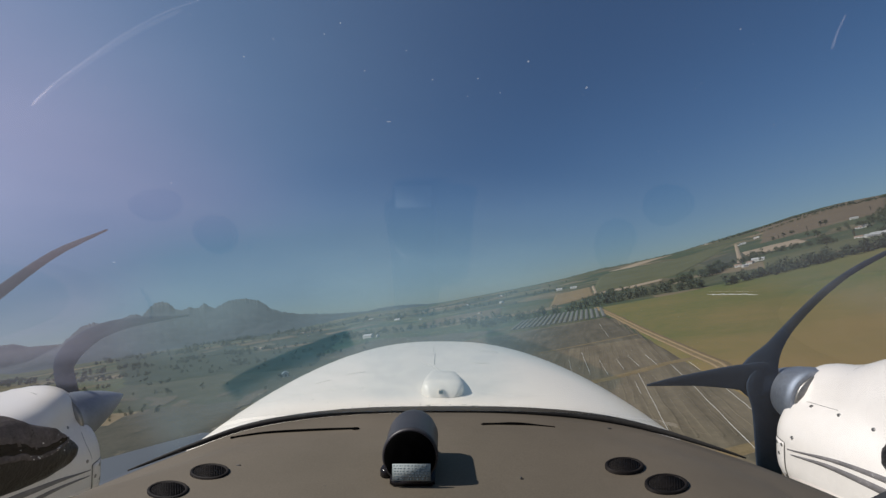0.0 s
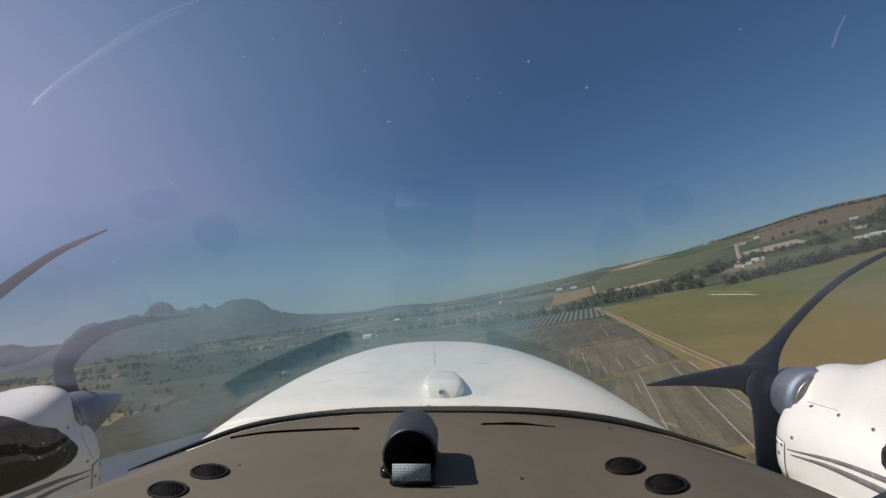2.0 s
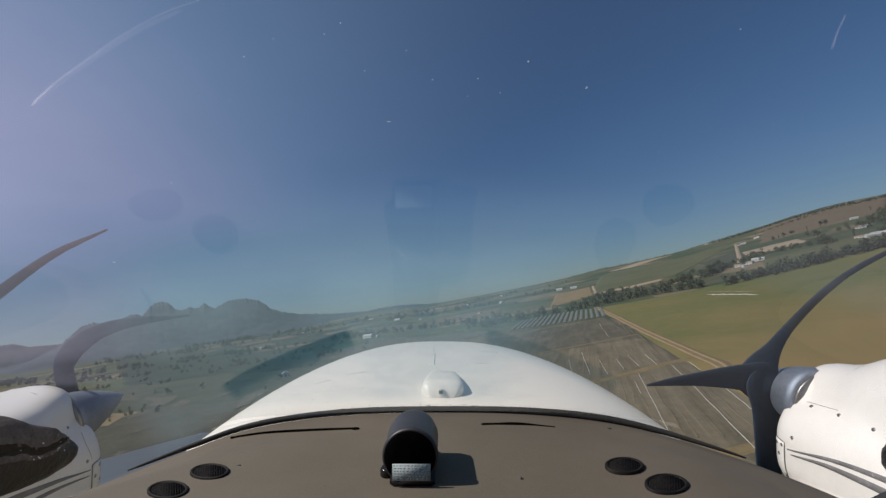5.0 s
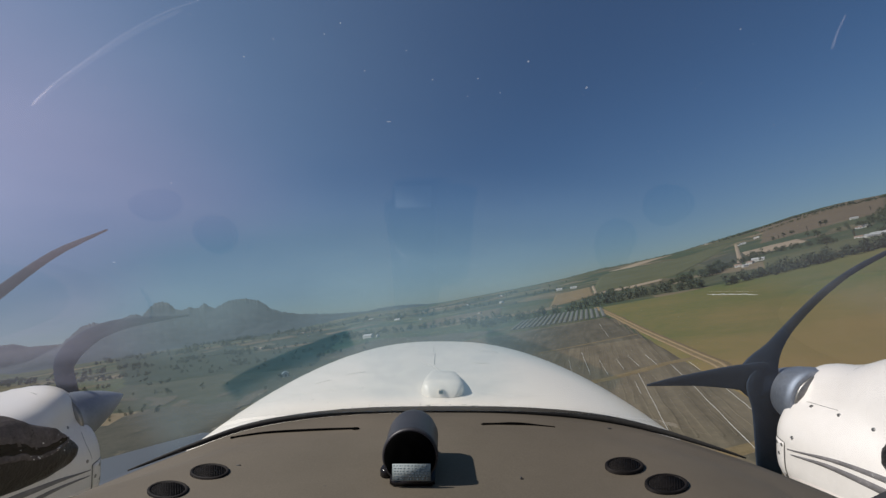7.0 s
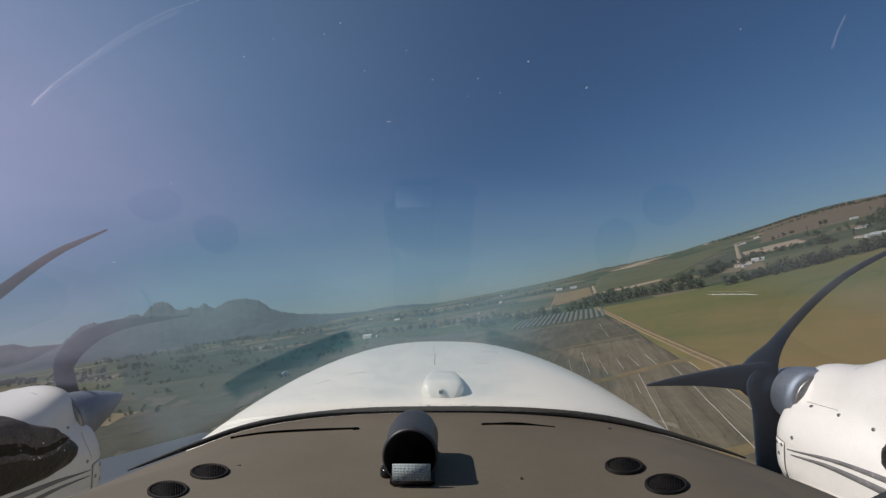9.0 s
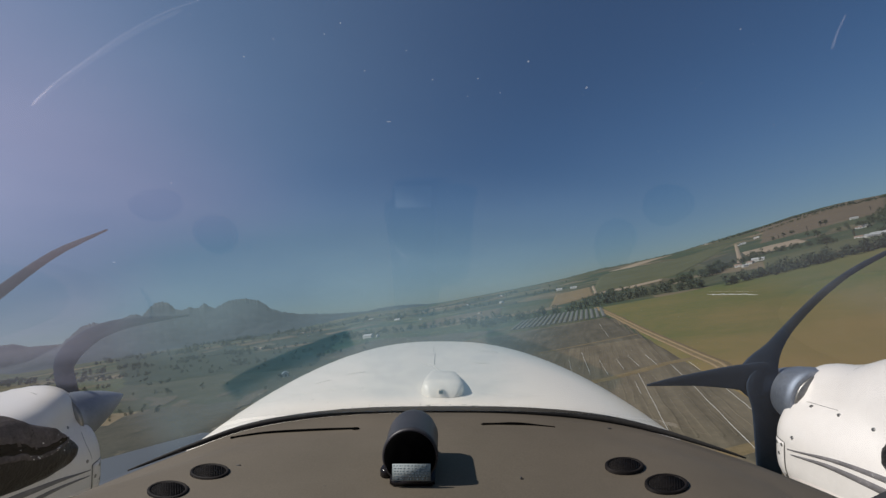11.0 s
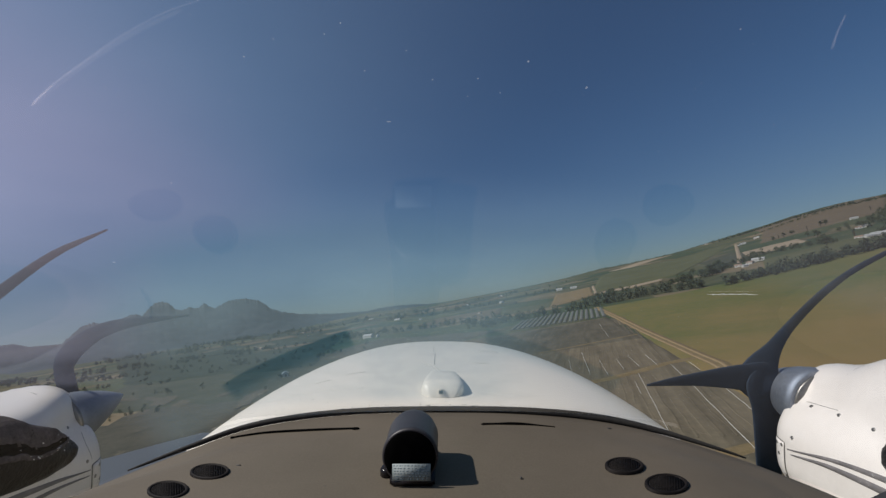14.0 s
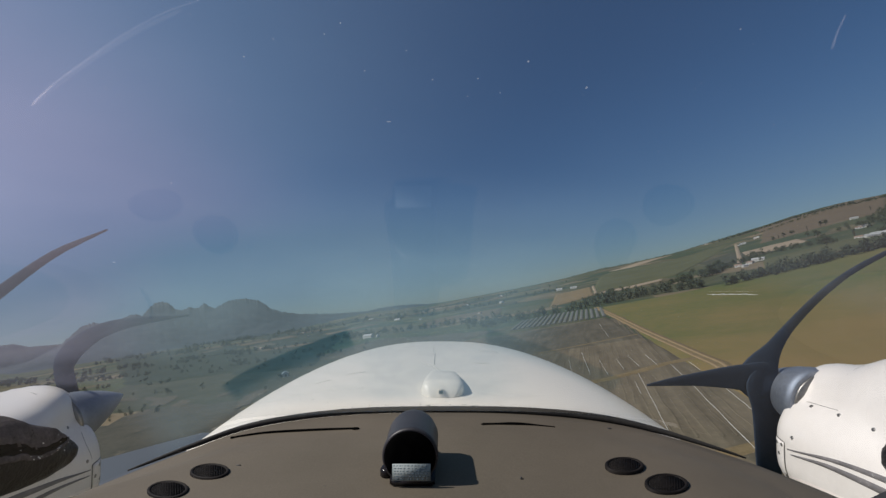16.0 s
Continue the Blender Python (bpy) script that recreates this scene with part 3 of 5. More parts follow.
def dam():
    m, t, b = material("dam_water")
    b.inputs["Base Color"].default_value = (0.085, 0.090, 0.095, 1)
    b.inputs["Roughness"].default_value = 0.45
    b.inputs["Specular IOR Level"].default_value = 0.3
    n = node(t, "ShaderNodeTexNoise", Scale=0.6, Detail=4.0)
    tc = t.nodes.new("ShaderNodeTexCoord")
    t.links.new(tc.outputs["Object"], n.inputs["Vector"])
    bp = node(t, "ShaderNodeBump", Strength=0.3, Distance=0.2)
    t.links.new(n.outputs["Fac"], bp.inputs["Height"])
    t.links.new(bp.outputs["Normal"], b.inputs["Normal"])
    bm = bmesh.new()
    rim = []
    for k in range(120):
        a = k * math.tau / 120
        r = 1 + 0.45 * noise.noise((math.cos(a) * 1.8, math.sin(a) * 1.8, 4)) + 0.12 * noise.noise((math.cos(a) * 9, math.sin(a) * 9, 6))
        p = Vector((-146, 180)) + Vector((-0.55, 0.84)) * (66 * r * math.cos(a)) + Vector((0.84, 0.55)) * (32 * r * math.sin(a))
        rim.append(bm.verts.new((p.x, p.y, 0.33)))
    bm.faces.new(rim)
    ob = part("water", fixed(bm), m, smooth=False)
    if ob.data.polygons[0].normal.z < 0:
        ob.data.flip_normals()
    tagged(ob, "grey still water of a farm dam", "water", kind="structure")


dam()


# ---- mountains ----
def mountains(name, far, depth, crest, rough, seed, mat, label):
    """A range: crest lists bearing and height; its flanks are cut by gullies."""
    bm = bmesh.new()
    a0, a1 = crest[0][0], crest[-1][0]
    rows = []
    for i in range(781):
        az = a0 + (a1 - a0) * i / 780
        top = np.interp(az, [c[0] for c in crest], [c[1] for c in crest])
        edge = min(1, (az - a0) / 2, (a1 - az) / 2)
        jag = rough * (0.5 * noise.noise((az * 2.6, seed, 1)) + 0.8 * noise.noise((az * 6.0, seed, 2)) + 0.9 * noise.noise((az * 15.0, seed, 3)) + 0.6 * noise.noise((az * 31.0, seed, 4)))
        wide = float(np.mean([np.interp(az + q, [c[0] for c in crest], [c[1] for c in crest]) for q in (-3, -2, -1, 0, 1, 2, 3)]))
        crag = top
        row = []
        for j in range(25):
            t = j / 24
            top = wide + (crag - wide) * t ** 11
            r = far - depth * (1 - t)
            rise = t ** 1.7 if t > 0 else 0
            wx, wy = r * math.sin(radians(az)) / 210, r * math.cos(radians(az)) / 260
            gully = 26 * (abs(noise.noise((wx, wy, seed))) + 0.5 * abs(noise.noise((wx * 2.3, wy * 2.3, seed + 4))) - 0.3) * math.sin(math.pi * min(t, 1)) ** 0.8 * min(top / 350, 1)
            h = 45 * (1 - t) + (top + jag * edge * t ** 36) * rise + gully * edge
            x, y = r * math.sin(radians(az)), r * math.cos(radians(az))
            row.append((x, y, h))
        rows.append(row + [((far + 350) * math.sin(radians(az)), (far + 350) * math.cos(radians(az)), 0)])
    skin(bm, rows, False, False)
    ob = part(name, fixed(bm), mat)
    if ob.data.polygons[100].normal.z < 0:
        ob.data.flip_normals()
    return tagged(ob, label, "mountain", kind="structure")


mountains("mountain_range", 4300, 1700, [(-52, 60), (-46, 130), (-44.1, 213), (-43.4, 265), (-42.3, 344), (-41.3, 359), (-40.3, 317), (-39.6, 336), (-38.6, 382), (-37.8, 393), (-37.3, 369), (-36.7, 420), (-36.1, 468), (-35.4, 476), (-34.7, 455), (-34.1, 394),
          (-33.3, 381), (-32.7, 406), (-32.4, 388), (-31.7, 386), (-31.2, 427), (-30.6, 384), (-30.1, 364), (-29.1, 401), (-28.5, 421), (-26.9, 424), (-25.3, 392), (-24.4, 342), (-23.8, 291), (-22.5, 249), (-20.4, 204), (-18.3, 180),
          (-15.4, 152), (-11.7, 131), (-6, 90), (0, 50)], 17, 3.0, HAZY_ROCK, "hazy blue-grey rocky mountain range")
mountains("far_range", 4550, 500, [(-70, 330), (-60, 320), (-52, 300), (-48.1, 280), (-47.2, 280), (-46.3, 245), (-45.3, 241), (-44.1, 232), (-42, 200), (-38, 180), (-30, 120)], 8, 9.0, HAZY_ROCK, "faint far blue mountain range")
mountains("far_range", 4550, 500, [(-18, 60), (-12.4, 130), (-10.1, 148), (-7.8, 150), (-5.4, 134), (-3.1, 110), (0.1, 103), (6, 80)], 5, 15.0, HAZY_ROCK, "faint far blue mountain range")


# ---- trees ----
def leaf_mesh(name, clumps, per, size, seed, mat):
    """Many small leaf sprays about clumps: (x, y, z, radius, flatness)."""
    rnd = np.random.default_rng(seed)
    c = np.array(clumps, dtype=float)
    n = len(c) * per
    d = rnd.normal(size=(n, 3))
    d /= np.linalg.norm(d, axis=1)[:, None]
    rad = np.repeat(c[:, 3], per) * rnd.uniform(0.45, 1.05, n)
    pos = np.repeat(c[:, :3], per, axis=0) + d * rad[:, None] * np.stack([np.ones(n), np.ones(n), np.repeat(c[:, 4], per)], 1)
    u = rnd.normal(size=(n, 3))
    u /= np.linalg.norm(u, axis=1)[:, None]
    v = np.cross(u, d)
    v /= np.linalg.norm(v, axis=1)[:, None] + 1e-9
    s = (np.repeat(c[:, 3], per) * size * rnd.uniform(0.6, 1.3, n))[:, None]
    q = np.stack([pos - u * s, pos + v * s * 0.6, pos + u * s, pos - v * s * 0.6], 1).reshape(-1, 3)
    me = bpy.data.meshes.new(name)
    me.from_pydata(q.tolist(), [], [(4 * k, 4 * k + 1, 4 * k + 2, 4 * k + 3) for k in range(n)])
    me.materials.append(mat)
    return me


def make_tree(height, spread, seed, mat, tall=False):
    """A tree: a tapered trunk with limbs, and a crown of leaf sprays round the limbs' ends."""
    rnd = random.Random(seed)
    root = empty("tree", Matrix())
    bm = bmesh.new()
    tube(bm, [(0, 0, -0.5), (0.1, 0.05, height * 0.3), (-0.1, 0.1, height * 0.6), (0, 0, height * 0.85)], [height * 0.035, height * 0.027, height * 0.017, height * 0.006], 7)
    clumps = []
    for k in range(16):
        a = rnd.uniform(0, math.tau)
        z0 = height * rnd.uniform(0.25 if not tall else 0.1, 0.75)
        t = (z0 / height - 0.25) / 0.5
        out = spread * rnd.uniform(0.45, 1.0) * (1 - 0.35 * abs(t - 0.4)) if not tall else spread * (1 - z0 / height) * 1.1
        tip = (out * math.cos(a), out * math.sin(a), z0 + height * rnd.uniform(0.12, 0.25))
        tube(bm, [(0, 0, z0), (tip[0] * 0.5, tip[1] * 0.5, z0 + (tip[2] - z0) * 0.65), tip], [height * 0.012, height * 0.008, height * 0.003], 5)
        clumps.append((*tip, spread * rnd.uniform(0.28, 0.45), 0.75))
    clumps.append((0, 0, height * 0.9, spread * 0.4, 0.9))
    clumps.append((0, 0, height * 0.7, spread * 0.5, 0.8))
    trunk = part("trunk", fixed(bm), BARK, root)
    crown = new("crown", leaf_mesh("crown", clumps, 34, 0.34, seed, mat))
    crown.parent = root
    return root


round_tree = make_tree(11, 4.6, 11, LEAF)
tagged(round_tree, "broad dark green tree at a field edge", "tree", "farm trees")
old_tree = make_tree(15, 5.0, 12, LEAF)
tagged(old_tree, "tall dark green gum tree with an open crown", "tree", "farm trees")
poplar = make_tree(16, 2.2, 13, LEAF_DARK, True)
tagged(poplar, "slender dark conifer beside the farm", "tree", "farm trees")
round_tree.matrix_world = Matrix.Translation(drop(492, 830)) @ Matrix.Scale(1.0, 4)
old_tree.matrix_world = Matrix.Translation(drop(520, 800)) @ Matrix.Scale(1.0, 4)
poplar.matrix_world = Matrix.Translation(drop(551, 832)) @ Matrix.Scale(1.0, 4)
rnd = random.Random(21)


def plant(kind, x, y, s=1.0):
    t = copy_thing(kind, Matrix.Translation(drop(x, y, -0.2)) @ Matrix.Rotation(rnd.uniform(0, 6.28), 4, "Z"))
    t.scale = (s, s, s * rnd.uniform(0.9, 1.15))


for x, y, k in ((354, 614, 1.5), (350, 622, 1.2), (435, 690, 1.3), (446, 700, 1.2), (498, 764, 1.5), (505, 772, 1.3), (520, 750, 0.9), (330, 483, 0.9), (345, 486, 0.8), (371, 492, 0.9), (548, 720, 0.8), (700, 760, 1.2), (760, 700, 1.1),
                (640, 690, 1.2), (660, 705, 1.0), (820, 900, 1.2), (905, 1020, 1.2), (46, 531, 0.9), (75, 560, 0.9), (990, 1230, 1.3), (1030, 1240, 1.2), (1100, 1290, 1.4), (1180, 1275, 1.3), (1220, 1300, 1.2)):
    plant(rnd.choice((round_tree, old_tree, round_tree)), x, y, k * rnd.uniform(0.85, 1.15))
for x, y in ((358, 612), (500, 768), (512, 775), (488, 745), (700, 700), (1010, 1235), (1150, 1290), (1500, 1420)):
    plant(poplar, x, y, rnd.uniform(0.9, 1.2))
for x, y in ((-150, 345), (-232, 372), (-118, 330), (-262, 370), (-300, 360)):
    plant(rnd.choice((round_tree, old_tree)), x, y, rnd.uniform(0.35, 0.55))


def belt(line, spacing, width, size, seed, mat, label, name="tree_belt", bare=-9.0):
    """A row or wood of trees too many to count, joined; bare: the higher, the more clearings are left between the clumps."""
    r = random.Random(seed)
    clumps = []
    for a, b in zip(line, line[1:]):
        n = max(1, int(math.dist(a, b) / spacing))
        for k in range(n):
            x = a[0] + (b[0] - a[0]) * (k + r.random()) / n + r.uniform(-width, width)
            y = a[1] + (b[1] - a[1]) * (k + r.random()) / n + r.uniform(-width, width)
            if noise.noise((x / (9 * size), y / (9 * size), seed)) < bare:
                continue
            s = size * r.uniform(0.6, 1.35)
            g = land(x, y)
            clumps += [(x, y, g + s * 0.55, s * 0.6, 0.95), (x + r.uniform(-1, 1) * s * 0.4, y + r.uniform(-1, 1) * s * 0.4, g + s * r.uniform(0.8, 1.25), s * 0.42, 1.0)]
    ob = new(name, leaf_mesh(name, clumps, 44, 0.27, seed, mat))
    return tagged(ob, label, "trees", kind="stuff")


belt([(181, 559), (230, 566), (272, 574), (304, 562), (318, 524)], 3.6, 9, 8.5, 31, LEAF_DARK, "dense dark green tree belt behind the pasture")
belt([(20, 560), (46, 540), (73, 575), (119, 572), (155, 556), (181, 559)], 4, 9, 7, 30, LEAF, "dense tree belt beyond the crop land")
belt([(322, 486), (350, 488), (374, 496)], 2.6, 7, 8, 29, LEAF_DARK, "clump of dark trees at the pasture's edge")
belt([(372, 484), (408, 487), (461, 500), (529, 508), (640, 512)], 2.4, 10, 8.5, 32, LEAF_DARK, "dense hedge of trees behind the pasture")
belt([(560, 790), (639, 832), (661, 792), (687, 760), (668, 705)], 4.5, 9, 7.5, 33, LEAF, "hedge of trees beside the green field")
belt([(430, 690), (480, 740), (520, 765)], 3, 12, 9, 34, LEAF_DARK, "dark trees round the farm")
belt([(365, 708), (402, 735), (440, 780)], 4, 9, 6, 28, LEAF, "trees beside the bare strip")
belt([(200, 640), (250, 690), (330, 790)], 6, 14, 7, 35, LEAF, "scattered trees along a field edge")
belt([(-1500, 1240), (-900, 1010), (-560, 900), (-240, 820)], 1.6, 75, 7, 36, LEAF_DARK, "dark wood along the foot of the mountains", bare=0.18)
belt([(-560, 560), (-380, 500), (-240, 480), (-150, 470)], 0.7, 48, 3.2, 37, LEAF_DARK, "dark bushland near the dam", bare=0.30)
belt([(-900, 820), (-560, 700), (-300, 640), (-160, 580)], 0.7, 80, 4.0, 38, LEAF_DARK, "dark bushland near the dam", bare=0.30)
belt([(-240, 820), (-120, 760), (20, 700), (60, 600)], 5, 22, 7, 39, LEAF, "trees along a stream")
belt([(900, 880), (1000, 950), (1200, 1100), (1500, 1350)], 10, 40, 9, 40, LEAF, "trees round the far farms")
belt([(700, 650), (760, 690), (900, 790)], 4, 14, 7, 27, LEAF, "trees round the farm sheds")
belt([(1518, 1950), (1794, 2000), (2103, 2000), (2500, 2150)], 7, 25, 6.5, 41, LEAF, "trees along the ridge")
belt([(1640, 2390), (1800, 2320), (1960, 2225), (2160, 2080)], 2.6, 60, 8, 50, LEAF_DARK, "dark wood on the ridge")
belt([(820, 2950), (1300, 3000), (2000, 2800)], 10, 40, 5.5, 42, LEAF, "trees along the ridge")
belt([(-300, 1500), (100, 1300), (300, 1400)], 3, 90, 9, 43, LEAF, "scattered trees across the valley", bare=0.18)
belt([(-600, 2200), (0, 2000), (500, 2200)], 4, 160, 11, 44, LEAF, "scattered trees across the valley", bare=0.18)
belt([(-1500, 2400), (-900, 2000), (-500, 1900)], 3, 160, 11, 45, LEAF_DARK, "dark wood along the foot of the mountains", bare=0.18)
belt([(-1600, 1900), (-1000, 1500), (-500, 1350)], 2.2, 170, 9, 48, LEAF_DARK, "dark woods below the mountains", bare=0.18)
belt([(-1300, 2300), (-700, 1900), (-350, 1700)], 3, 170, 10, 49, LEAF_DARK, "dark woods below the mountains", bare=0.18)
belt([(-420, 430), (-330, 370), (-240, 380), (-150, 400), (-120, 320)], 3, 40, 1.7, 47, LEAF_DARK, "low bushes on the scrubland", "bushes", bare=0.30)
belt([(-330, 330), (-250, 300), (-215, 270)], 5, 12, 2.8, 46, LEAF, "bushes round the dam")


# ---- farm buildings ----
def make_house(w, d, h, roof, label, seed):
    """A long low building: walls, a gabled roof with eaves, windows and a door."""
    root = empty("farm_building", Matrix())
    tagged(root, label, "building", "farm buildings")
    bm = bmesh.new()
    ring = [(-w / 2, -0.6), (w / 2, -0.6), (w / 2, h), (0, h + w * 0.28), (-w / 2, h)]
    skin(bm, [[(x, y, z) for x, z in ring] for y in (-d / 2, d / 2)])
    part("wall", fixed(bm), WALLS, root, smooth=False)
    for s in (-1, 1):
        bm = bmesh.new()
        a = math.atan2(w * 0.28, w / 2)
        box(bm, 0, 0, 0, w / 2 / math.cos(a) + 0.5, d + 0.9, 0.14, 0, Matrix.Translation((s * w / 4, 0, h + w * 0.14 + 0.12)) @ Matrix.Rotation(s * a, 4, "Y"))
        part("roof", bm, roof, root, smooth=False)
    for k in range(max(2, int(d / 4))):
        for s in (-1, 1):
            bm = bmesh.new()
            box(bm, s * w / 2, -d / 2 + d * (k + 0.5) / max(2, int(d / 4)), h * 0.55, 0.16, 1.2, 1.1)
            part("window", bm, DARK, root, smooth=False)
    bm = bmesh.new()
    box(bm, 0.5, -d / 2, 1.05, 1.2, 0.16, 2.1)
    part("door", bm, DARK, root, smooth=False)
    return root


RED = surface("rust_roof", (0.22, 0.15, 0.12), (0.32, 0.23, 0.18), 0.6, 0.8, 0, 0.1, 6.0, 0.02)
cottage = make_house(5.5, 9, 2.7, ROOF, "white farm cottage with a pale tin roof", 1)
shed = make_house(9, 19, 3.6, ROOF, "long white farm shed with a pale roof", 2)
house = make_house(7, 11, 2.8, RED, "white farmhouse with a rust-red roof", 3)
cottage.matrix_world = Matrix.Translation(drop(-157, 372)) @ Matrix.Rotation(0.4, 4, "Z")
shed.matrix_world = Matrix.Translation(drop(1257, 1244)) @ Matrix.Rotation(1.2, 4, "Z")
house.matrix_world = Matrix.Translation(drop(515, 732)) @ Matrix.Rotation(0.9, 4, "Z")
for kind, x, y, a in ((cottage, -468, 967, 0.3), (house, -439, 925, 1.0), (cottage, -450, 950, 0.5), (cottage, -480, 985, 0.9), (house, 536, 730, 0.3), (cottage, 504, 700, 1.5),
                      (shed, 560, 742, 0.8), (shed, 685, 658, 1.3), (shed, 703, 664, 0.9), (house, 686, 680, 0.4), (house, 912, 899, 1.0), (shed, 930, 905, 0.2), (shed, 1146, 1574, 1.1), (cottage, 1120, 1560, 0.2), (house, 1293, 1698, 0.8), (shed, 1310, 1712, 0.5),
                      ):
    copy_thing(kind, Matrix.Translation(drop(x, y)) @ Matrix.Rotation(a, 4, "Z"))
for kind, x, y, a in ((shed, 1743, 2721, 1.35), (shed, 359, 1358, 1.3), (shed, 378, 1262, 1.25), (shed, 352, 1330, 1.3), (house, 23, 799, 0.6), (house, 60, 930, 0.3), (shed, -149, 705, 1.0), (cottage, -130, 690, 0.3), (house, -420, 1180, 0.4), (shed, -180, 1320, 1.1),
                      (cottage, -90, 1120, 0.6), (shed, 150, 1240, 0.2), (house, -520, 1420, 0.9), (shed, 60, 1600, 0.7), (shed, -350, 1750, 1.3), (shed, -536, 2240, 0.3), (shed, 250, 2050, 1.0)):
    copy_thing(kind, Matrix.Translation(drop(x, y)) @ Matrix.Rotation(a, 4, "Z"))


# ---- the airfield that the aircraft has left, behind it ----
RUN = Vector((math.sin(radians(-9.5)), math.cos(radians(-9.5))))
RUN_SIDE = Vector((RUN.y, -RUN.x))
START = Vector((59, -557))


def field_point(along, side):
    """A plan point of the airfield, from a place on the runway's centre line."""
    p = START + RUN * along + RUN_SIDE * side
    return (p.x, p.y)


def strip(name, a0, a1, s0, s1, mat, lift, n, label, category):
    return patch(name, [field_point(a0, s0), field_point(a1, s0), field_point(a1, s1), field_point(a0, s1)], mat, lift, n, label, category)


strip("airfield_grass", -620, 330, -90, 260, GRASS, 0.22, 40, "dry brown grass of the airfield", "grass")
strip("runway", -600, 295, -8.5, 8.5, TAR, 0.36, 40, "grey tarred runway with worn white markings", "runway")
strip("taxiway", 245, 255, 9, 240, TAR, 0.36, 14, "narrow grey taxiway across the dry grass", "taxiway")
strip("sandy_patch", 305, 345, 10, 60, TRACK, 0.42, 14, "bare sandy ground past the runway's end", "bare ground")
for side in (-7.6, 7.6):
    strip("edge_line", -590, 290, side - 0.12, side + 0.12, WALLS, 0.42, 30, "worn white edge line of the runway", "marking")
for k in range(18):
    strip("centre_line", -560 + 48 * k, -536 + 48 * k, -0.3, 0.3, WALLS, 0.42, 4, "white centre line dash of the runway", "marking")


def make_hangar(w, d, h, label):
    """An aircraft hangar: steel walls, a shallow gabled roof in two sheets, and sliding doors at the front."""
    root = empty("hangar", Matrix())
    tagged(root, label, "hangar", "hangars")
    bm = bmesh.new()
    ring = [(-w / 2, -0.6), (w / 2, -0.6), (w / 2, h), (0, h + w * 0.12), (-w / 2, h)]
    skin(bm, [[(x, y, z) for x, z in ring] for y in (-d / 2, d / 2)])
    part("wall", fixed(bm), BEIGE, root, smooth=False)
    a = math.atan2(w * 0.12, w / 2)
    for s in (-1, 1):
        bm = bmesh.new()
        box(bm, 0, 0, 0, w / 2 / math.cos(a) + 0.4, d + 0.8, 0.12, 0, Matrix.Translation((s * w / 4, 0, h + w * 0.06 + 0.10)) @ Matrix.Rotation(s * a, 4, "Y"))
        part("roof", bm, ROOF, root, smooth=False)
    for k in range(4):
        bm = bmesh.new()
        box(bm, -w * 0.33 + w * 0.22 * k, -d / 2 - 0.08 - 0.06 * (k % 2), h * 0.45, w * 0.215, 0.08, h * 0.9)
        part("sliding_door", bm, BEIGE, root, smooth=False)
    return root


BEIGE = surface("beige_sheet_steel", (0.42, 0.38, 0.29), (0.52, 0.48, 0.38), 0.4, 0.6, 0, 0.1, 5.0, 0.02)
hangar = make_hangar(16, 20, 5.0, "beige steel hangar with a pale tin roof")
hangar.matrix_world = Matrix.Translation((*field_point(150, 105), land(*field_point(150, 105)))) @ Matrix.Rotation(1.4, 4, "Z")
for along, side in ((130, 112), (172, 100), (110, 118), (90, 128)):
    x, y = field_point(along, side)
    copy_thing(hangar, Matrix.Translation(drop(x, y)) @ Matrix.Rotation(1.4, 4, "Z"))
for along, side, k in ((300, 60, 0.9), (330, 75, 1.0), (370, 95, 0.8), (395, 118, 0.9), (420, 150, 1.1), (436, 162, 1.0), (450, 190, 0.9), (480, 105, 0.6), (486, 118, 0.55), (492, 131, 0.6), (498, 144, 0.5), (504, 157, 0.6), (510, 170, 0.55), (180, 125, 0.8), (200, 118, 0.7), (220, 130, 0.8)):
    plant(rnd.choice((round_tree, old_tree)), *field_point(along, side), k)
belt([field_point(-200, -120), field_point(200, -110), field_point(420, -130)], 3, 12, 7, 61, LEAF_DARK, "dark wood beside the airfield")


# ---- the aircraft ----
aircraft = empty("aircraft", CRAFT)
tagged(aircraft, "white twin-engined light aircraft with a beige glareshield", "aircraft")

# plan of the glareshield's front edge, where it meets the windscreen
EDGE = [(-0.74, -0.1), (-0.72, 0.15), (-0.68, 0.33), (-0.62, 0.48), (-0.543, 0.579), (-0.456, 0.637), (-0.409, 0.669), (-0.337, 0.714), (-0.2, 0.733), (-0.04, 0.7365),
        (0.15, 0.735), (0.319, 0.722), (0.453, 0.680), (0.533, 0.650), (0.62, 0.610), (0.70, 0.53), (0.75, 0.40), (0.77, 0.2), (0.78, -0.1)]


def smooth_line(points, n):
    """A smooth line of n + 1 points through the given ones."""
    p = [Vector(q) for q in points]
    out = []
    for k in range(n + 1):
        s = k / n * (len(p) - 1)
        i = min(int(s), len(p) - 2)
        t = s - i
        a, b, c, d = p[max(i - 1, 0)], p[i], p[i + 1], p[min(i + 2, len(p) - 1)]
        out.append(0.5 * ((2 * b) + (c - a) * t + (2 * a - 5 * b + 4 * c - d) * t * t + (3 * b - a - 3 * c + d) * t ** 3))
    return out


def dash_z(x):
    return -0.293 - 0.03 * (abs(x) / 0.4) ** 2.5


def deck_z(x, depth):
    """Height of the glareshield's top, depth metres in from its rim: it flattens towards the cabin."""
    t = min(max((depth - 0.045) / 0.07, 0), 1)
    return -0.293 - 0.03 * (abs(x) / 0.4) ** 2.5 * (1 - 0.7 * t * t * (3 - 2 * t) * min(max((0.48 - x) / 0.17, 0), 1))


EDGE_LINE = [Vector((p.x, p.y, dash_z(p.x))) for p in smooth_line(EDGE, 108)]

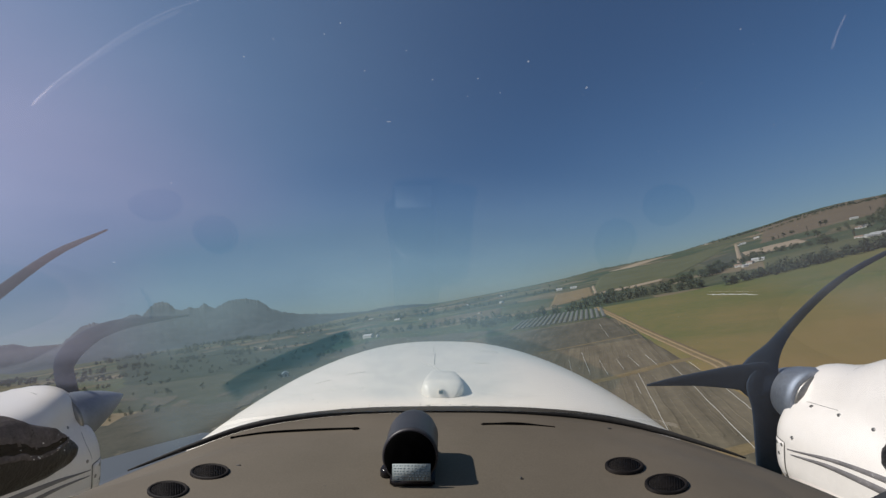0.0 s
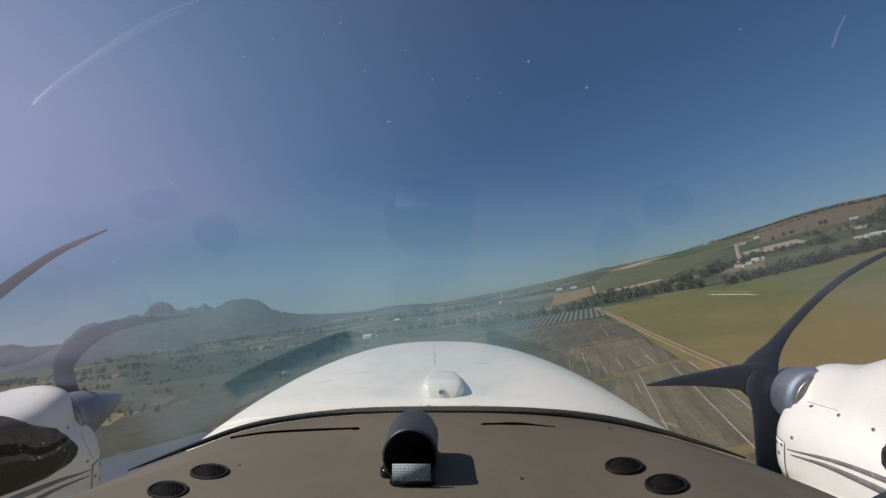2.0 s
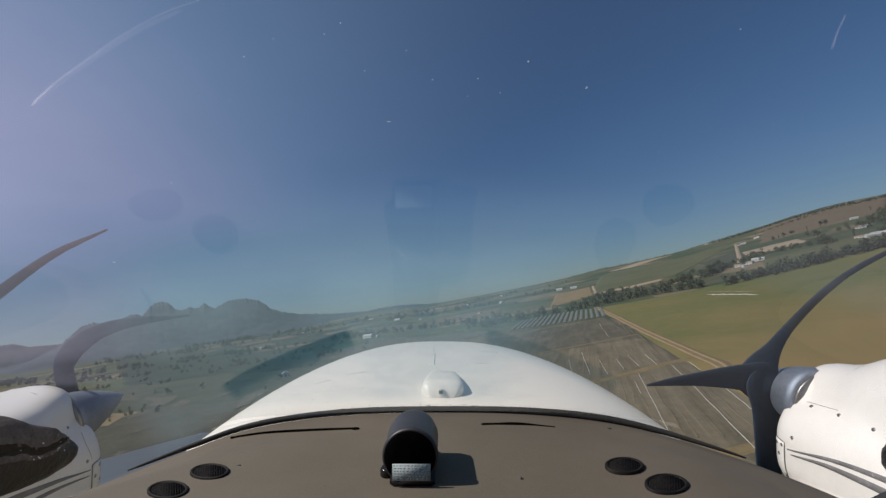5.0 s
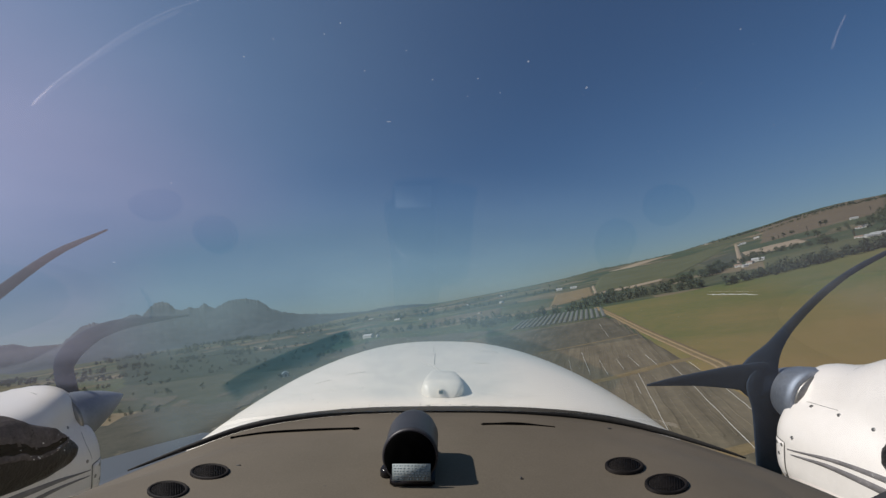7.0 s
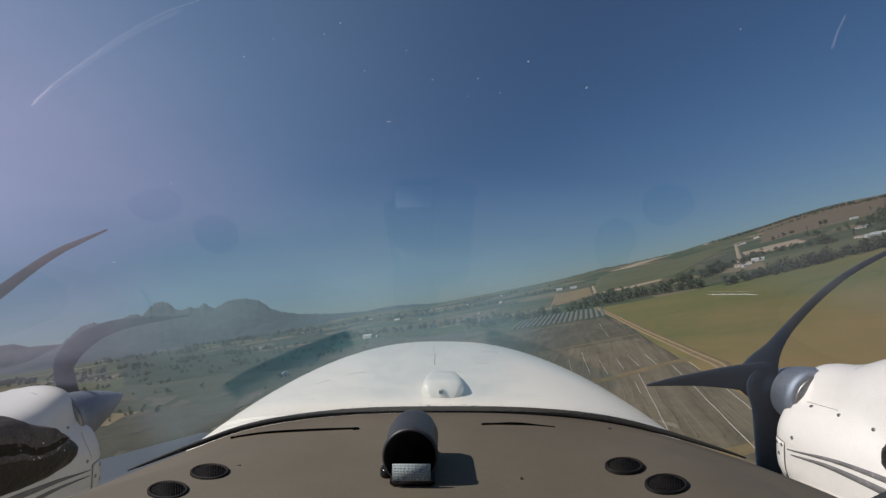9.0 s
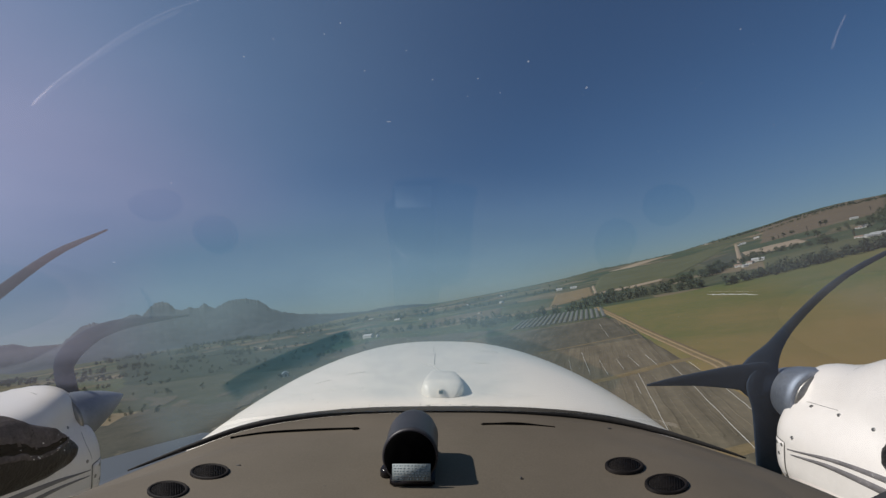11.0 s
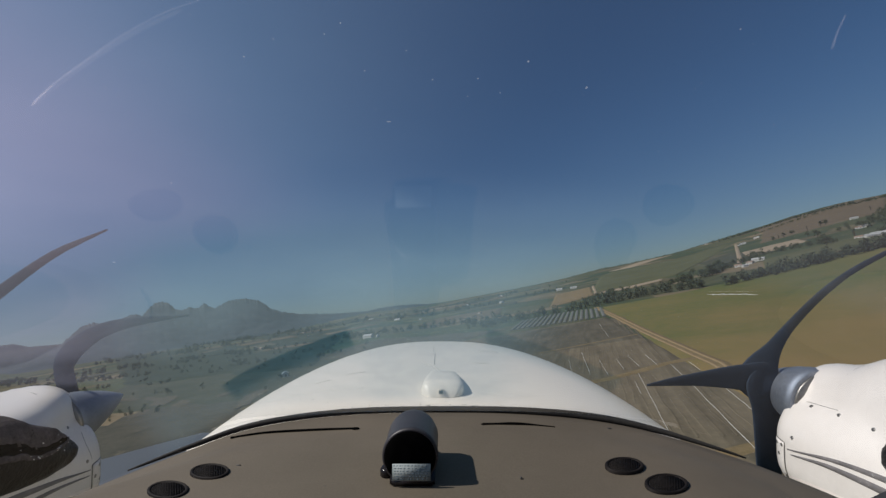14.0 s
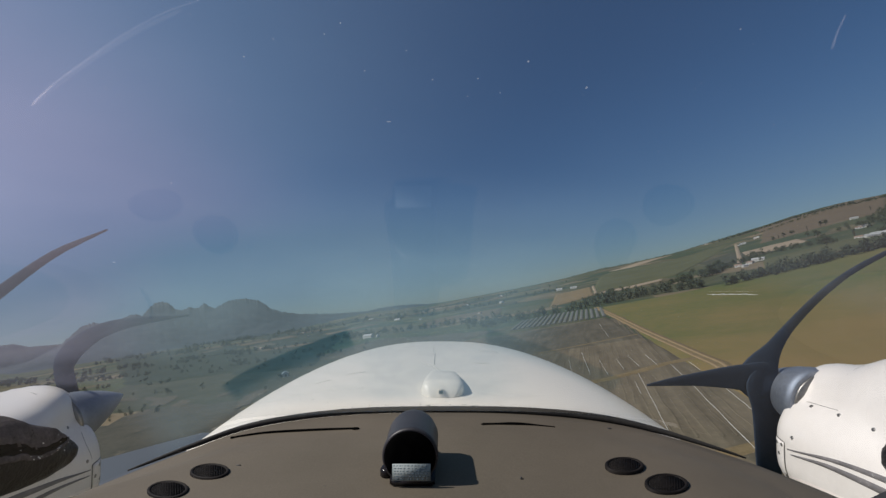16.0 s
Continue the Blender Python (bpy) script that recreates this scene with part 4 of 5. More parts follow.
# glareshield: a padded vinyl shelf
bm = bmesh.new()
rows = []
for e in EDGE_LINE:
    rows.append([(e.x, e.y - 0.004, e.z - 0.03), (e.x, e.y - 0.006, e.z - 0.008), (e.x * 0.995, e.y - 0.010, e.z)] +
                [(e.x * (1 - 0.1 * k / 16), e.y + (0.30 - e.y) * k / 16 - 0.012, deck_z(e.x * (1 - 0.1 * k / 16), (e.y - 0.30) * k / 16) + 0.0015 * math.sin(k * 0.45 + e.x * 9)) for k in range(1, 17)] +
                [(e.x * 0.9, 0.27, dash_z(e.x * 0.9) - 0.03), (e.x * 0.9, 0.27, dash_z(e.x * 0.9) - 0.25)])
skin(bm, rows, False, False)
glareshield = part("glareshield", fixed(bm), DASH, aircraft, "beige vinyl glareshield, sun-faded")

# the seal at the windscreen's foot
bm = bmesh.new()
SEAL = EDGE_LINE[28:76]
tube(bm, [(e.x, e.y, e.z + 0.002) for e in SEAL], [0.0012 + (0.0047 + 0.0034 * math.exp(-((k / (len(SEAL) - 1) - 0.78) / 0.12) ** 2)) * max(math.sin(math.pi * k / (len(SEAL) - 1)), 0) ** 0.6 for k in range(len(SEAL))], 8)
part("windscreen_seal", fixed(bm), RUBBER, aircraft, "black rubber windscreen seal")

# unseen strips added past the seal's ends, to block the nose's reflection in the glass
for ends in (EDGE_LINE[8:34], EDGE_LINE[70:100]):
    bm = bmesh.new()
    rows = []
    for i, e in enumerate(ends):
        d = (ends[min(i + 1, len(ends) - 1)] - ends[max(i - 1, 0)]).normalized()
        o = Vector((-d.y, d.x, 0)).normalized()
        rows.append([e + Vector((0, 0, -0.010)), e + o * 0.05 + Vector((0, 0, -0.036)), e + o * 0.11 + Vector((0, 0, -0.066)), e + o * 0.12 + Vector((0, 0, -0.10))])
    skin(bm, rows, False, False)
    part("reflection_strip", fixed(bm), DASH, aircraft, "added beige strip that keeps the nose out of the windscreen's reflection")


def glass_z(e, s):
    """The windscreen's height over the plan point at s of the way from the camera to the edge point e."""
    y = max(e.y, 0) * s
    top = max(0.091 - 0.135 * y - 0.533 * y * y - 0.62 * math.exp(-5.754 * y) * (e.x * s / 0.5) ** 2, -0.30)
    return e.z + (top - e.z) * (1 - s ** 9) ** 0.6


# the windscreen: a bulged sheet that rises from the seal and sweeps back over the camera
bm = bmesh.new()
rows = []
for s in [1.0, 0.995, 0.985, 0.97, 0.95, 0.93, 0.91, 0.89] + [0.87 - 0.03 * k for k in range(28)] + [0.03]:
    row = []
    for e in EDGE_LINE:
        x, y = e.x * s, e.y * s + 0.004
        row.append((x, y, glass_z(e, s)))
    rows.append(row)
skin(bm, rows, False, False)
windscreen = part("windscreen", fixed(bm), GLASS, aircraft, "clear acrylic windscreen, dusty and scratched, with tinted-in haze and reflections")
windscreen.visible_shadow = False
mid = min(windscreen.data.polygons, key=lambda q: (q.center.xy - Vector((0, 0.3))).length)
if mid.normal.dot(-mid.center) < 0:
    windscreen.data.flip_normals()

# cabin behind the camera
bm = bmesh.new()
rows = []
for y, f in ((-0.1, 1.0), (-0.6, 1.0), (-1.2, 0.98), (-1.7, 0.92), (-2.2, 0.83)):
    rows.append([(0.80 * f * math.sin(a), y, -0.45 - 0.18 * (1 - f) + 0.60 * f * math.cos(a) + (0 if y > -0.2 else 0.05)) for a in np.linspace(-2.4, 2.4, 25)])
skin(bm, rows, False, False)
bm.faces.new([bm.verts.new((0.81 * 0.83 * math.sin(a), -2.2, -0.431 + 0.61 * 0.83 * math.cos(a))) for a in np.linspace(-2.4, 2.4, 25)])
part("cabin_shell", fixed(bm), LINING, aircraft)
bm = bmesh.new()
rows = []
for y, f in ((-0.1, 1.0), (-0.6, 1.0), (-1.2, 0.98), (-1.7, 0.92), (-2.22, 0.83), (-2.9, 0.66), (-3.7, 0.42)):
    rows.append([(0.83 * f * math.sin(a), y, -0.45 - 0.18 * (1 - f) + 0.63 * f * math.cos(a) + (0 if y > -0.2 else 0.05)) for a in np.linspace(-2.4, 2.4, 25)])
skin(bm, rows, False, False)
part("cabin_skin", fixed(bm), COWL_WHITE, aircraft)

# fuselage and wings, below and behind the windscreen
bm = bmesh.new()
rows = []
for y, w, top, low in ((0.40, 0.60, -0.42, -1.15), (-0.3, 0.66, -0.42, -1.30), (-1.4, 0.66, -0.40, -1.32), (-2.6, 0.55, -0.40, -1.20), (-4.6, 0.25, -0.42, -0.85), (-5.3, 0.12, -0.46, -0.68), (-5.5, 0.03, -0.54, -0.60)):
    rows.append([(w * math.copysign(abs(math.cos(a)) ** 0.6, math.cos(a)), y, (top + low) / 2 + (top - low) / 2 * math.copysign(abs(math.sin(a)) ** 0.6, math.sin(a))) for a in np.linspace(0, math.tau, 33)[:-1]])
skin(bm, rows)
part("fuselage", fixed(bm), COWL_WHITE, aircraft)
for side in (-1, 1):
    bm = bmesh.new()
    rows = []
    for x, chord, lead, dz in ((0.55, 1.75, 0.45, 0.0), (2.4, 1.65, 0.40, 0.12), (5.6, 1.35, 0.25, 0.40), (5.8, 1.0, 0.10, 0.43)):
        ring = []
        for k in range(28):
            a = k * math.tau / 28
            c = 0.5 + 0.5 * math.cos(a)
            ring.append((side * x, lead - chord * (1 - c), -1.12 + dz + 0.13 * math.sin(a) * math.sqrt(max(1 - c, 0.0) + 0.02) * chord * 0.6))
        rows.append(ring)
    skin(bm, rows)
    part("wing", fixed(bm), COWL_WHITE, aircraft)


# nose: the deck ahead of the windscreen
def nose_z(x, y):
    dy = y - 0.735
    top = -0.300 + 0.0205 * dy - 0.1157 * max(dy, 0) ** 2
    w = 0.640 - 0.1234 * max(dy, 0) ** 2
    u = min(abs(x + 0.005) / w, 1)
    return top - 0.4178 * (1 - max(1 - u ** 2.69, 0) ** (1 / 2.69))


bm = bmesh.new()
rows = []
for k in range(34):
    y = 0.50 + k * 0.06
    dy = max(y - 0.735, 0)
    w = max(0.640 - 0.1234 * dy ** 2, 0.05)
    ring = []
    for a in np.linspace(-1, 1, 61):
        x = -0.005 + w * math.sin(a * math.pi / 2)
        ring.append((x, y, nose_z(x, y)))
    low = ring[0][2]
    ring += [(-0.005 + w * math.cos(b), y, low - 0.55 * math.sin(b)) for b in np.linspace(0.15, math.pi - 0.15, 15)]
    rows.append(ring)
# the rounded tip
last = [Vector(p) for p in rows[-1]]
mid = sum(last, Vector()) / len(last)
for k in range(1, 8):
    a = k / 8 * math.pi / 2
    rows.append([mid + (p - mid) * math.cos(a) + Vector((0, 0.30 * math.sin(a), 0)) for p in last])
skin(bm, rows, True, True)
nose = part("nose_cowling", fixed(bm), WHITE, aircraft, "white painted nose deck with chips and scratches")

# blister on the nose
bm = bmesh.new()
rows = []
for k in range(15):
    t = k / 14
    y = 0.815 + 0.185 * t
    h = 0.027 * (math.sin(min(t * 6, 1) * math.pi / 2) ** 0.6) * (1 - t ** 2.2) ** 0.8 + 0.0005
    w = 0.045 * min(1, (0.25 + t * 7) ** 0.5) * (1 - 0.45 * t ** 1.5)
    rows.append([(0.0 + w * math.copysign(abs(math.cos(a)) ** 0.6, math.cos(a)), y, nose_z(0, y) - 0.004 + (h + 0.004) * max(math.sin(a), 0) ** 0.34) for a in np.linspace(0, math.pi, 21)])
skin(bm, rows, False, False)
bm.faces.new([v for v in bm.verts][:21])
blister = part("nose_blister", fixed(bm), WHITE, aircraft, "white streamlined fairing")
bm = bmesh.new()
box(bm, -0.004, 0.8195, nose_z(0, 0.822) + 0.012, 0.0115, 0.010, 0.0105, 0.002)
socket = part("socket", bm, WHITE, blister, "raised white rim round a drain hole", smooth=False)
bm = bmesh.new()
box(bm, -0.004, 0.8142, nose_z(0, 0.822) + 0.012, 0.0078, 0.0012, 0.0072)
part("drain_hole", bm, SLOT, socket, "small square dark drain hole", smooth=False)


# compass on the glareshield
def make_compass():
    c = empty("magnetic_compass", CRAFT)
    tagged(c, "black magnetic compass standing on the beige glareshield", "compass")
    m = Matrix.Translation((-0.041, 0.505, -0.2585)) @ Euler((radians(-90), 0, 0)).to_matrix().to_4x4()
    bm = bmesh.new()
    lathe(bm, [(0.0, 0.004), (0.026, 0.003), (0.0325, -0.001), (0.0345, 0.0), (0.0352, 0.003), (0.0352, 0.007), (0.0342, 0.009), (0.0342, 0.058), (0.032, 0.068), (0.022, 0.074), (0.0, 0.075)], 48, m)
    part("housing", fixed(bm), HOUSING, c, "matt black housing")
    bm = bmesh.new()
    lathe(bm, [(0.0, -0.004), (0.020, -0.003), (0.030, -0.0018), (0.0325, -0.0005), (0.0325, 0.004)], 40, m)
    part("dial_window", fixed(bm), SLOT, c, "dark curved dial window")
    bm = bmesh.new()
    box(bm, -0.038, 0.5435, -0.2885, 0.056, 0.087, 0.012, 0.003)
    part("base", bm, BLACK, c)
    bm = bmesh.new()
    lathe(bm, [(0.0, 0.006), (0.008, 0.006), (0.010, 0.003), (0.010, -0.004)], 16, Matrix.Translation((-0.0715, 0.527, -0.2885)))
    part("foot", fixed(bm), BLACK, c)
    bm = bmesh.new()
    lathe(bm, [(0.0, 0.0025), (0.003, 0.002), (0.0035, 0.0)], 10, Matrix.Translation((-0.0715, 0.527, -0.2825)))
    part("screw", fixed(bm), STEEL, c)
    bm = bmesh.new()
    box(bm, 0, 0, 0, 0.047, 0.0015, 0.020, 0.0)
    card = part("correction_card", bm, PAPER, c, "white printed correction card", m=Matrix.Translation((-0.0388, 0.4988, -0.2745)) @ Euler((radians(-3), 0, 0)).to_matrix().to_4x4())
    rnd = random.Random(3)
    bm = bmesh.new()
    for r in range(6):
        x = -0.0215
        while x < 0.0195:
            w = rnd.uniform(0.0008, 0.0035)
            box(bm, x + w / 2, -0.0009, 0.0082 - r * 0.0032, w, 0.0004, 0.0009)
            x += w + rnd.uniform(0.0006, 0.0026)
    for x in (-0.0226, -0.009, 0.004, 0.0226):
        box(bm, x, -0.0009, 0, 0.0004, 0.0004, 0.0185)
    part("print", bm, INK, card)


make_compass()


# round air vents
def vent(x, y, rx, ry):
    """An oval vent let into the vinyl, its long axis square to the line of sight from the seats."""
    bm = bmesh.new()
    slope = -0.3 * 2.5 * 0.03 * (abs(x) / 0.4) ** 1.5 / 0.4 * (1 if x > 0 else -1)
    m = Matrix.Translation((x, y, deck_z(x, 1) + 0.0014)) @ Matrix(((rx, ry * x / y, 0, 0), (0, ry, 0, 0), (slope * rx, slope * ry * x / y, 1, 0), (0, 0, 0, 1)))
    lathe(bm, [(0.80, -0.004), (0.82, 0.0012), (0.92, 0.0020), (0.99, 0.0008), (1.0, -0.016)], 36, m)
    v = part("air_vent", fixed(bm), VENT, aircraft, "round black air vent")
    bm = bmesh.new()
    lathe(bm, [(0.0, 0.0002), (0.82, 0.0), (0.82, -0.004)], 32, m)
    part("vent_plate", fixed(bm), VENT, v)
    bm = bmesh.new()
    for k in range(-6, 7):
        p = k * 0.12
        half = math.sqrt(max(0.64 - p * p, 0))
        box(bm, p, 0, 0.0006, 0.03, half * 2, 0.0008, 0, m)
        box(bm, 0, p, 0.0006, half * 2, 0.04, 0.0008, 0, m)
    part("grille", bm, VENT, v)


for x, y, rx, ry in ((-0.3108, 0.5409, 0.0267, 0.0191), (-0.3400, 0.5017, 0.0262, 0.0193), (0.2470, 0.5524, 0.0269, 0.0208), (0.2814, 0.5108, 0.0281, 0.0226)):
    vent(x, y, rx, ry)

# narrow slots of the windscreen demister, cut in the vinyl
def slot(line, knob, label):
    """line: x, y and width along a slot; knob: radius of the hole at its inboard end."""
    pts = smooth_line(line, 30)
    bm = bmesh.new()
    rows = []
    for p in pts:
        z, w = dash_z(p[0]), p[2] / 2
        rows.append([(p[0], p[1] - w - 0.0008, z - 0.003), (p[0], p[1] - w, z + 0.0022), (p[0], p[1] + w, z + 0.0024), (p[0], p[1] + w + 0.0008, z - 0.003)])
    skin(bm, rows, False, False)
    s = part("demister_slot", fixed(bm), SLOT, glareshield, label)
    for k in knob:
        bm = bmesh.new()
        lathe(bm, [(0.0, 0.0024), (0.7, 0.0022), (1.0, 0.0012), (1.0, -0.003)], 12, Matrix.Translation((k[0], k[1], dash_z(k[0]))) @ Matrix.Diagonal((k[2], k[3], 1, 1)))
        part("slot_end", fixed(bm), SLOT, glareshield)


slot([(-0.350, 0.676, 0.0004), (-0.299, 0.678, 0.0007), (-0.23, 0.672, 0.0010), (-0.143, 0.666, 0.0014)], [(-0.143, 0.666, 0.006, 0.0035), (-0.350, 0.676, 0.004, 0.002)], "narrow black demister slot")
slot([(0.066, 0.676, 0.007), (0.090, 0.678, 0.006), (0.115, 0.680, 0.009), (0.140, 0.680, 0.007), (0.160, 0.678, 0.003), (0.186, 0.675, 0.0008)], [(0.067, 0.676, 0.004, 0.004)], "torn black demister slot")
# small marks on the vinyl
for x, y, w, d in ((0.282, 0.690, 0.008, 0.004), (-0.198, 0.5125, 0.003, 0.0025), (-0.146, 0.502, 0.012, 0.0015), (-0.05, 0.60, 0.003, 0.002), (0.10, 0.52, 0.003, 0.003), (-0.28, 0.556, 0.006, 0.0018)):
    bm = bmesh.new()
    lathe(bm, [(0.0, 0.0012), (0.5, 0.0010), (0.5, -0.004)], 10, Matrix.Translation((x, y, deck_z(x, 0.02 if y > 0.62 else 1))) @ Matrix.Diagonal((w, d, 1, 1)))
    part("mark", fixed(bm), BLACK_MATT, glareshield)
# dark padded panel at the starboard end of the glareshield
bm = bmesh.new()
box(bm, 0, 0, 0, 0.30, 0.16, 0.10, 0.012, Matrix.Translation((0.639, 0.479, -0.365)) @ Matrix.Rotation(radians(23), 4, "Z"))
part("side_panel", bm, BLACK_MATT, aircraft, "dark padded side panel")



# ---- engines ----
# stations of the cowling: y, body half width, half height, roundness, height of the ridge over the shaft, its half width
STATIONS = [(-0.8, 0.26, 0.22, 2.05, 0.20, 0.16), (0.2, 0.31, 0.30, 2.05, 0.36, 0.24), (1.1, 0.325, 0.30, 2.05, 0.40, 0.25), (1.57, 0.32, 0.285, 2.05, 0.37, 0.23), (1.72, 0.318, 0.280, 2.05, 0.325, 0.22), (1.79, 0.316, 0.276, 2.05, 0.290, 0.21),
            (1.86, 0.314, 0.270, 2.05, 0.248, 0.195), (1.92, 0.310, 0.266, 2.05, 0.226, 0.185), (1.99, 0.300, 0.260, 2.05, 0.212, 0.178), (2.03, 0.290, 0.252, 2.05, 0.203, 0.172), (2.06, 0.276, 0.242, 2.05, 0.193, 0.165),
            (2.085, 0.250, 0.225, 2.1, 0.180, 0.155), (2.09, 0.225, 0.205, 2.0, 0.170, 0.150)]


def section(side, ax, az, y, deg):
    """A point of the cowling's skin at y, in the direction deg round the middle (0: outboard, 90: up, 180: inboard)."""
    w, h, n, top, wide = (float(np.interp(y, [q[0] for q in STATIONS], [q[k] for q in STATIONS])) for k in range(1, 6))
    cx, cz = 0.07, -0.165
    c, s = math.cos(radians(deg)), math.sin(radians(deg))
    n = n if s > 0 else n + 1.6 * min(1, -3 * s)
    body = 1 / ((abs(c) / w) ** n + (abs(s) / h) ** n) ** (1 / n)
    # the ridge: a rounded hump over the shaft, met by the ray from the middle; the port one is flatter on top
    e = 2.0
    wide *= 1.0 + 0.22 * min(max((1.95 - y) / 0.2, 0), 1) * (side < 0)
    if side < 0:
        flat = min(max((2.06 - y) / 0.10, 0), 1)
        e = 2 + 2 * flat
        top += (min(top, 0.20 + 0.08 * max(1.85 - y, 0)) - top) * flat
        wide *= 1 + 0.15 * flat
    lo, hi = 0.0, 0.8
    for k in range(24):
        q = (lo + hi) / 2
        inside = (abs(q * c) / wide) ** e + (abs(q * s + cz) / top) ** e < 1 or q * s + cz < -0.1 * top and q < -cz and s > 0
        lo, hi = (q, hi) if inside else (lo, q)
    ridge = lo
    ridge = max(ridge, 0.01)
    r = (body ** 18 + ridge ** 18) ** (1 / 18)
    return Vector((ax + side * (cx + r * c), y, az + cz + r * s))


def engine(side, ax, az, blades):
    """A nacelle with its spinner and propeller, about an axis at x = ax, z = az. blades: x, z and width along each, root to tip."""
    nac = empty("engine_nacelle", Matrix())
    nac.parent = aircraft
    nac["label"] = "white engine nacelle with a three-bladed propeller"
    bm = bmesh.new()
    rows = [[section(side, ax, az, y, k * 360 / 72) for k in range(72)] for y in (2.045, 2.075, 2.09, 2.085, 2.06, 2.03, 1.99, 1.94, 1.89, 1.84, 1.79, 1.72, 1.65, 1.57, 1.48, 1.35, 1.1, 0.7, 0.2, -0.8)]
    skin(bm, rows)
    part("cowling", fixed(bm), COWL_WHITE, nac)
    m = Matrix.Translation((ax, 2.11, az)) @ Euler((radians(-90), 0, 0)).to_matrix().to_4x4()
    bm = bmesh.new()
    slim = 1.0 if side > 0 else 0.84
    lathe(bm, [(r * slim, h) for r, h in ((0.172, -0.09), (0.171, -0.045), (0.163, 0.0), (0.148, 0.06), (0.125, 0.125), (0.098, 0.19), (0.066, 0.255), (0.036, 0.310), (0.013, 0.345), (0.0, 0.352))], 48, m)
    spinner = part("spinner", fixed(bm), CHROME, nac, "polished metal spinner")
    bm = bmesh.new()
    lathe(bm, [(0.08, -0.10), (0.150, -0.10), (0.155, -0.085), (0.10, -0.08)], 40, m)
    part("back_plate", fixed(bm), STEEL, nac)
    for line in blades:
        pts = smooth_line(line, 26)
        bm = bmesh.new()
        rows = []
        for k, p in enumerate(pts):
            d = pts[min(k + 1, 26)] - pts[max(k - 1, 0)]
            out = Vector((d.x, 0, d.y)).normalized()
            side_way = Vector((-out.z, 0, out.x))
            half, thick = max(p[2], 0.004) / 2, 0.003 + 0.009 * (1 - k / 26)
            tilt = radians(50 - 34 * k / 26)
            u = side_way + Vector((0, math.tan(tilt) * 0.12, 0))
            rows.append([Vector((p[0], 2.19, p[1])) + u * half * math.cos(b) + Vector((0, 1, 0)) * thick * math.sin(b) for b in np.linspace(0, math.tau, 15)[:-1]])
        skin(bm, rows)
        part("propeller_blade", fixed(bm), BLADE, nac, "dark painted propeller blade")
    return nac


right_engine = engine(1, 1.90, -0.775, [
    [(1.689, -0.808, 0.061), (1.695, -0.729, 0.238), (1.725, -0.631, 0.171), (1.777, -0.546, 0.095), (1.841, -0.454, 0.061), (1.927, -0.357, 0.049), (2.046, -0.241, 0.043), (2.198, -0.125, 0.034), (2.390, -0.021, 0.027), (2.609, 0.079, 0.012)],
    [(1.817, -0.722, 0.061), (1.725, -0.704, 0.195), (1.610, -0.692, 0.146), (1.482, -0.695, 0.107), (1.360, -0.704, 0.073), (1.238, -0.716, 0.046), (1.100, -0.735, 0.012)],
    [(1.725, -0.607, 0.061), (1.735, -0.716, 0.219), (1.747, -0.851, 0.177), (1.753, -1.003, 0.159), (1.759, -1.155, 0.146), (1.771, -1.308, 0.122), (1.789, -1.491, 0.049)]])
left_engine = engine(-1, -1.945, -0.885, [
    [(-2.015, -0.790, 0.130), (-2.048, -0.640, 0.128), (-2.010, -0.561, 0.122), (-1.945, -0.503, 0.104), (-1.850, -0.444, 0.082), (-1.705, -0.400, 0.056), (-1.531, -0.375, 0.030), (-1.369, -0.358, 0.010)],
    [(-1.963, -0.950, 0.120), (-1.990, -1.150, 0.130), (-2.020, -1.400, 0.100), (-2.050, -1.700, 0.030)],
    [(-2.085, -0.880, 0.150), (-2.370, -0.930, 0.140), (-2.620, -0.810, 0.125), (-2.690, -0.560, 0.110), (-2.560, -0.350, 0.092), (-2.395, -0.235, 0.072), (-2.230, -0.113, 0.055), (-2.060, -0.006, 0.040), (-1.810, 0.104, 0.010)]])


def skin_point(spec, y, deg, off=0.0):
    """A point off the cowling's skin by off metres, and the skin's normal there."""
    side, ax, az = spec
    p = section(side, ax, az, y, deg)
    n = (section(side, ax, az, y - 0.01, deg) - section(side, ax, az, y + 0.01, deg)).cross(section(side, ax, az, y, deg + 1) - section(side, ax, az, y, deg - 1)).normalized()
    out = p - Vector((ax + side * 0.07, y, az - 0.165))
    n = n if n.dot(out) > 0 else -n
    return p + n * off, n


def skin_strip(bm, spec, line, off, n=24):
    """A band on the cowling: line of (y, deg, width)."""
    pts = smooth_line(line, n)
    rows = []
    for i, q in enumerate(pts):
        p, nn = skin_point(spec, q[0], q[1], off)
        a, b = pts[max(i - 1, 0)], pts[min(i + 1, n)]
        d = (skin_point(spec, b[0], b[1])[0] - skin_point(spec, a[0], a[1])[0]).normalized()
        s = d.cross(nn).normalized() * q[2] / 2
        rows.append([p - s - nn * off * 1.2, p - s * 0.9, p + s * 0.9, p + s - nn * off * 1.2])
    skin(bm, rows, False, False)


def screw(spec, parent, y, deg, r=0.0085):
    p, n = skin_point(spec, y, deg, 0.0052 if y > 1.985 and deg > 183 else 0.0)
    bm = bmesh.new()
    m = Matrix.Translation(p) @ n.to_track_quat("Z", "Y").to_matrix().to_4x4()
    lathe(bm, [(0.0, 0.0012), (r * 0.5, 0.0014), (r * 0.92, 0.0016), (r, 0.0005), (r * 1.02, -0.004)], 14, m)
    box(bm, 0, 0, 0.0016, r * 1.3, r * 0.18, 0.0006, 0, m)
    part("screw", fixed(bm), STEEL, parent)


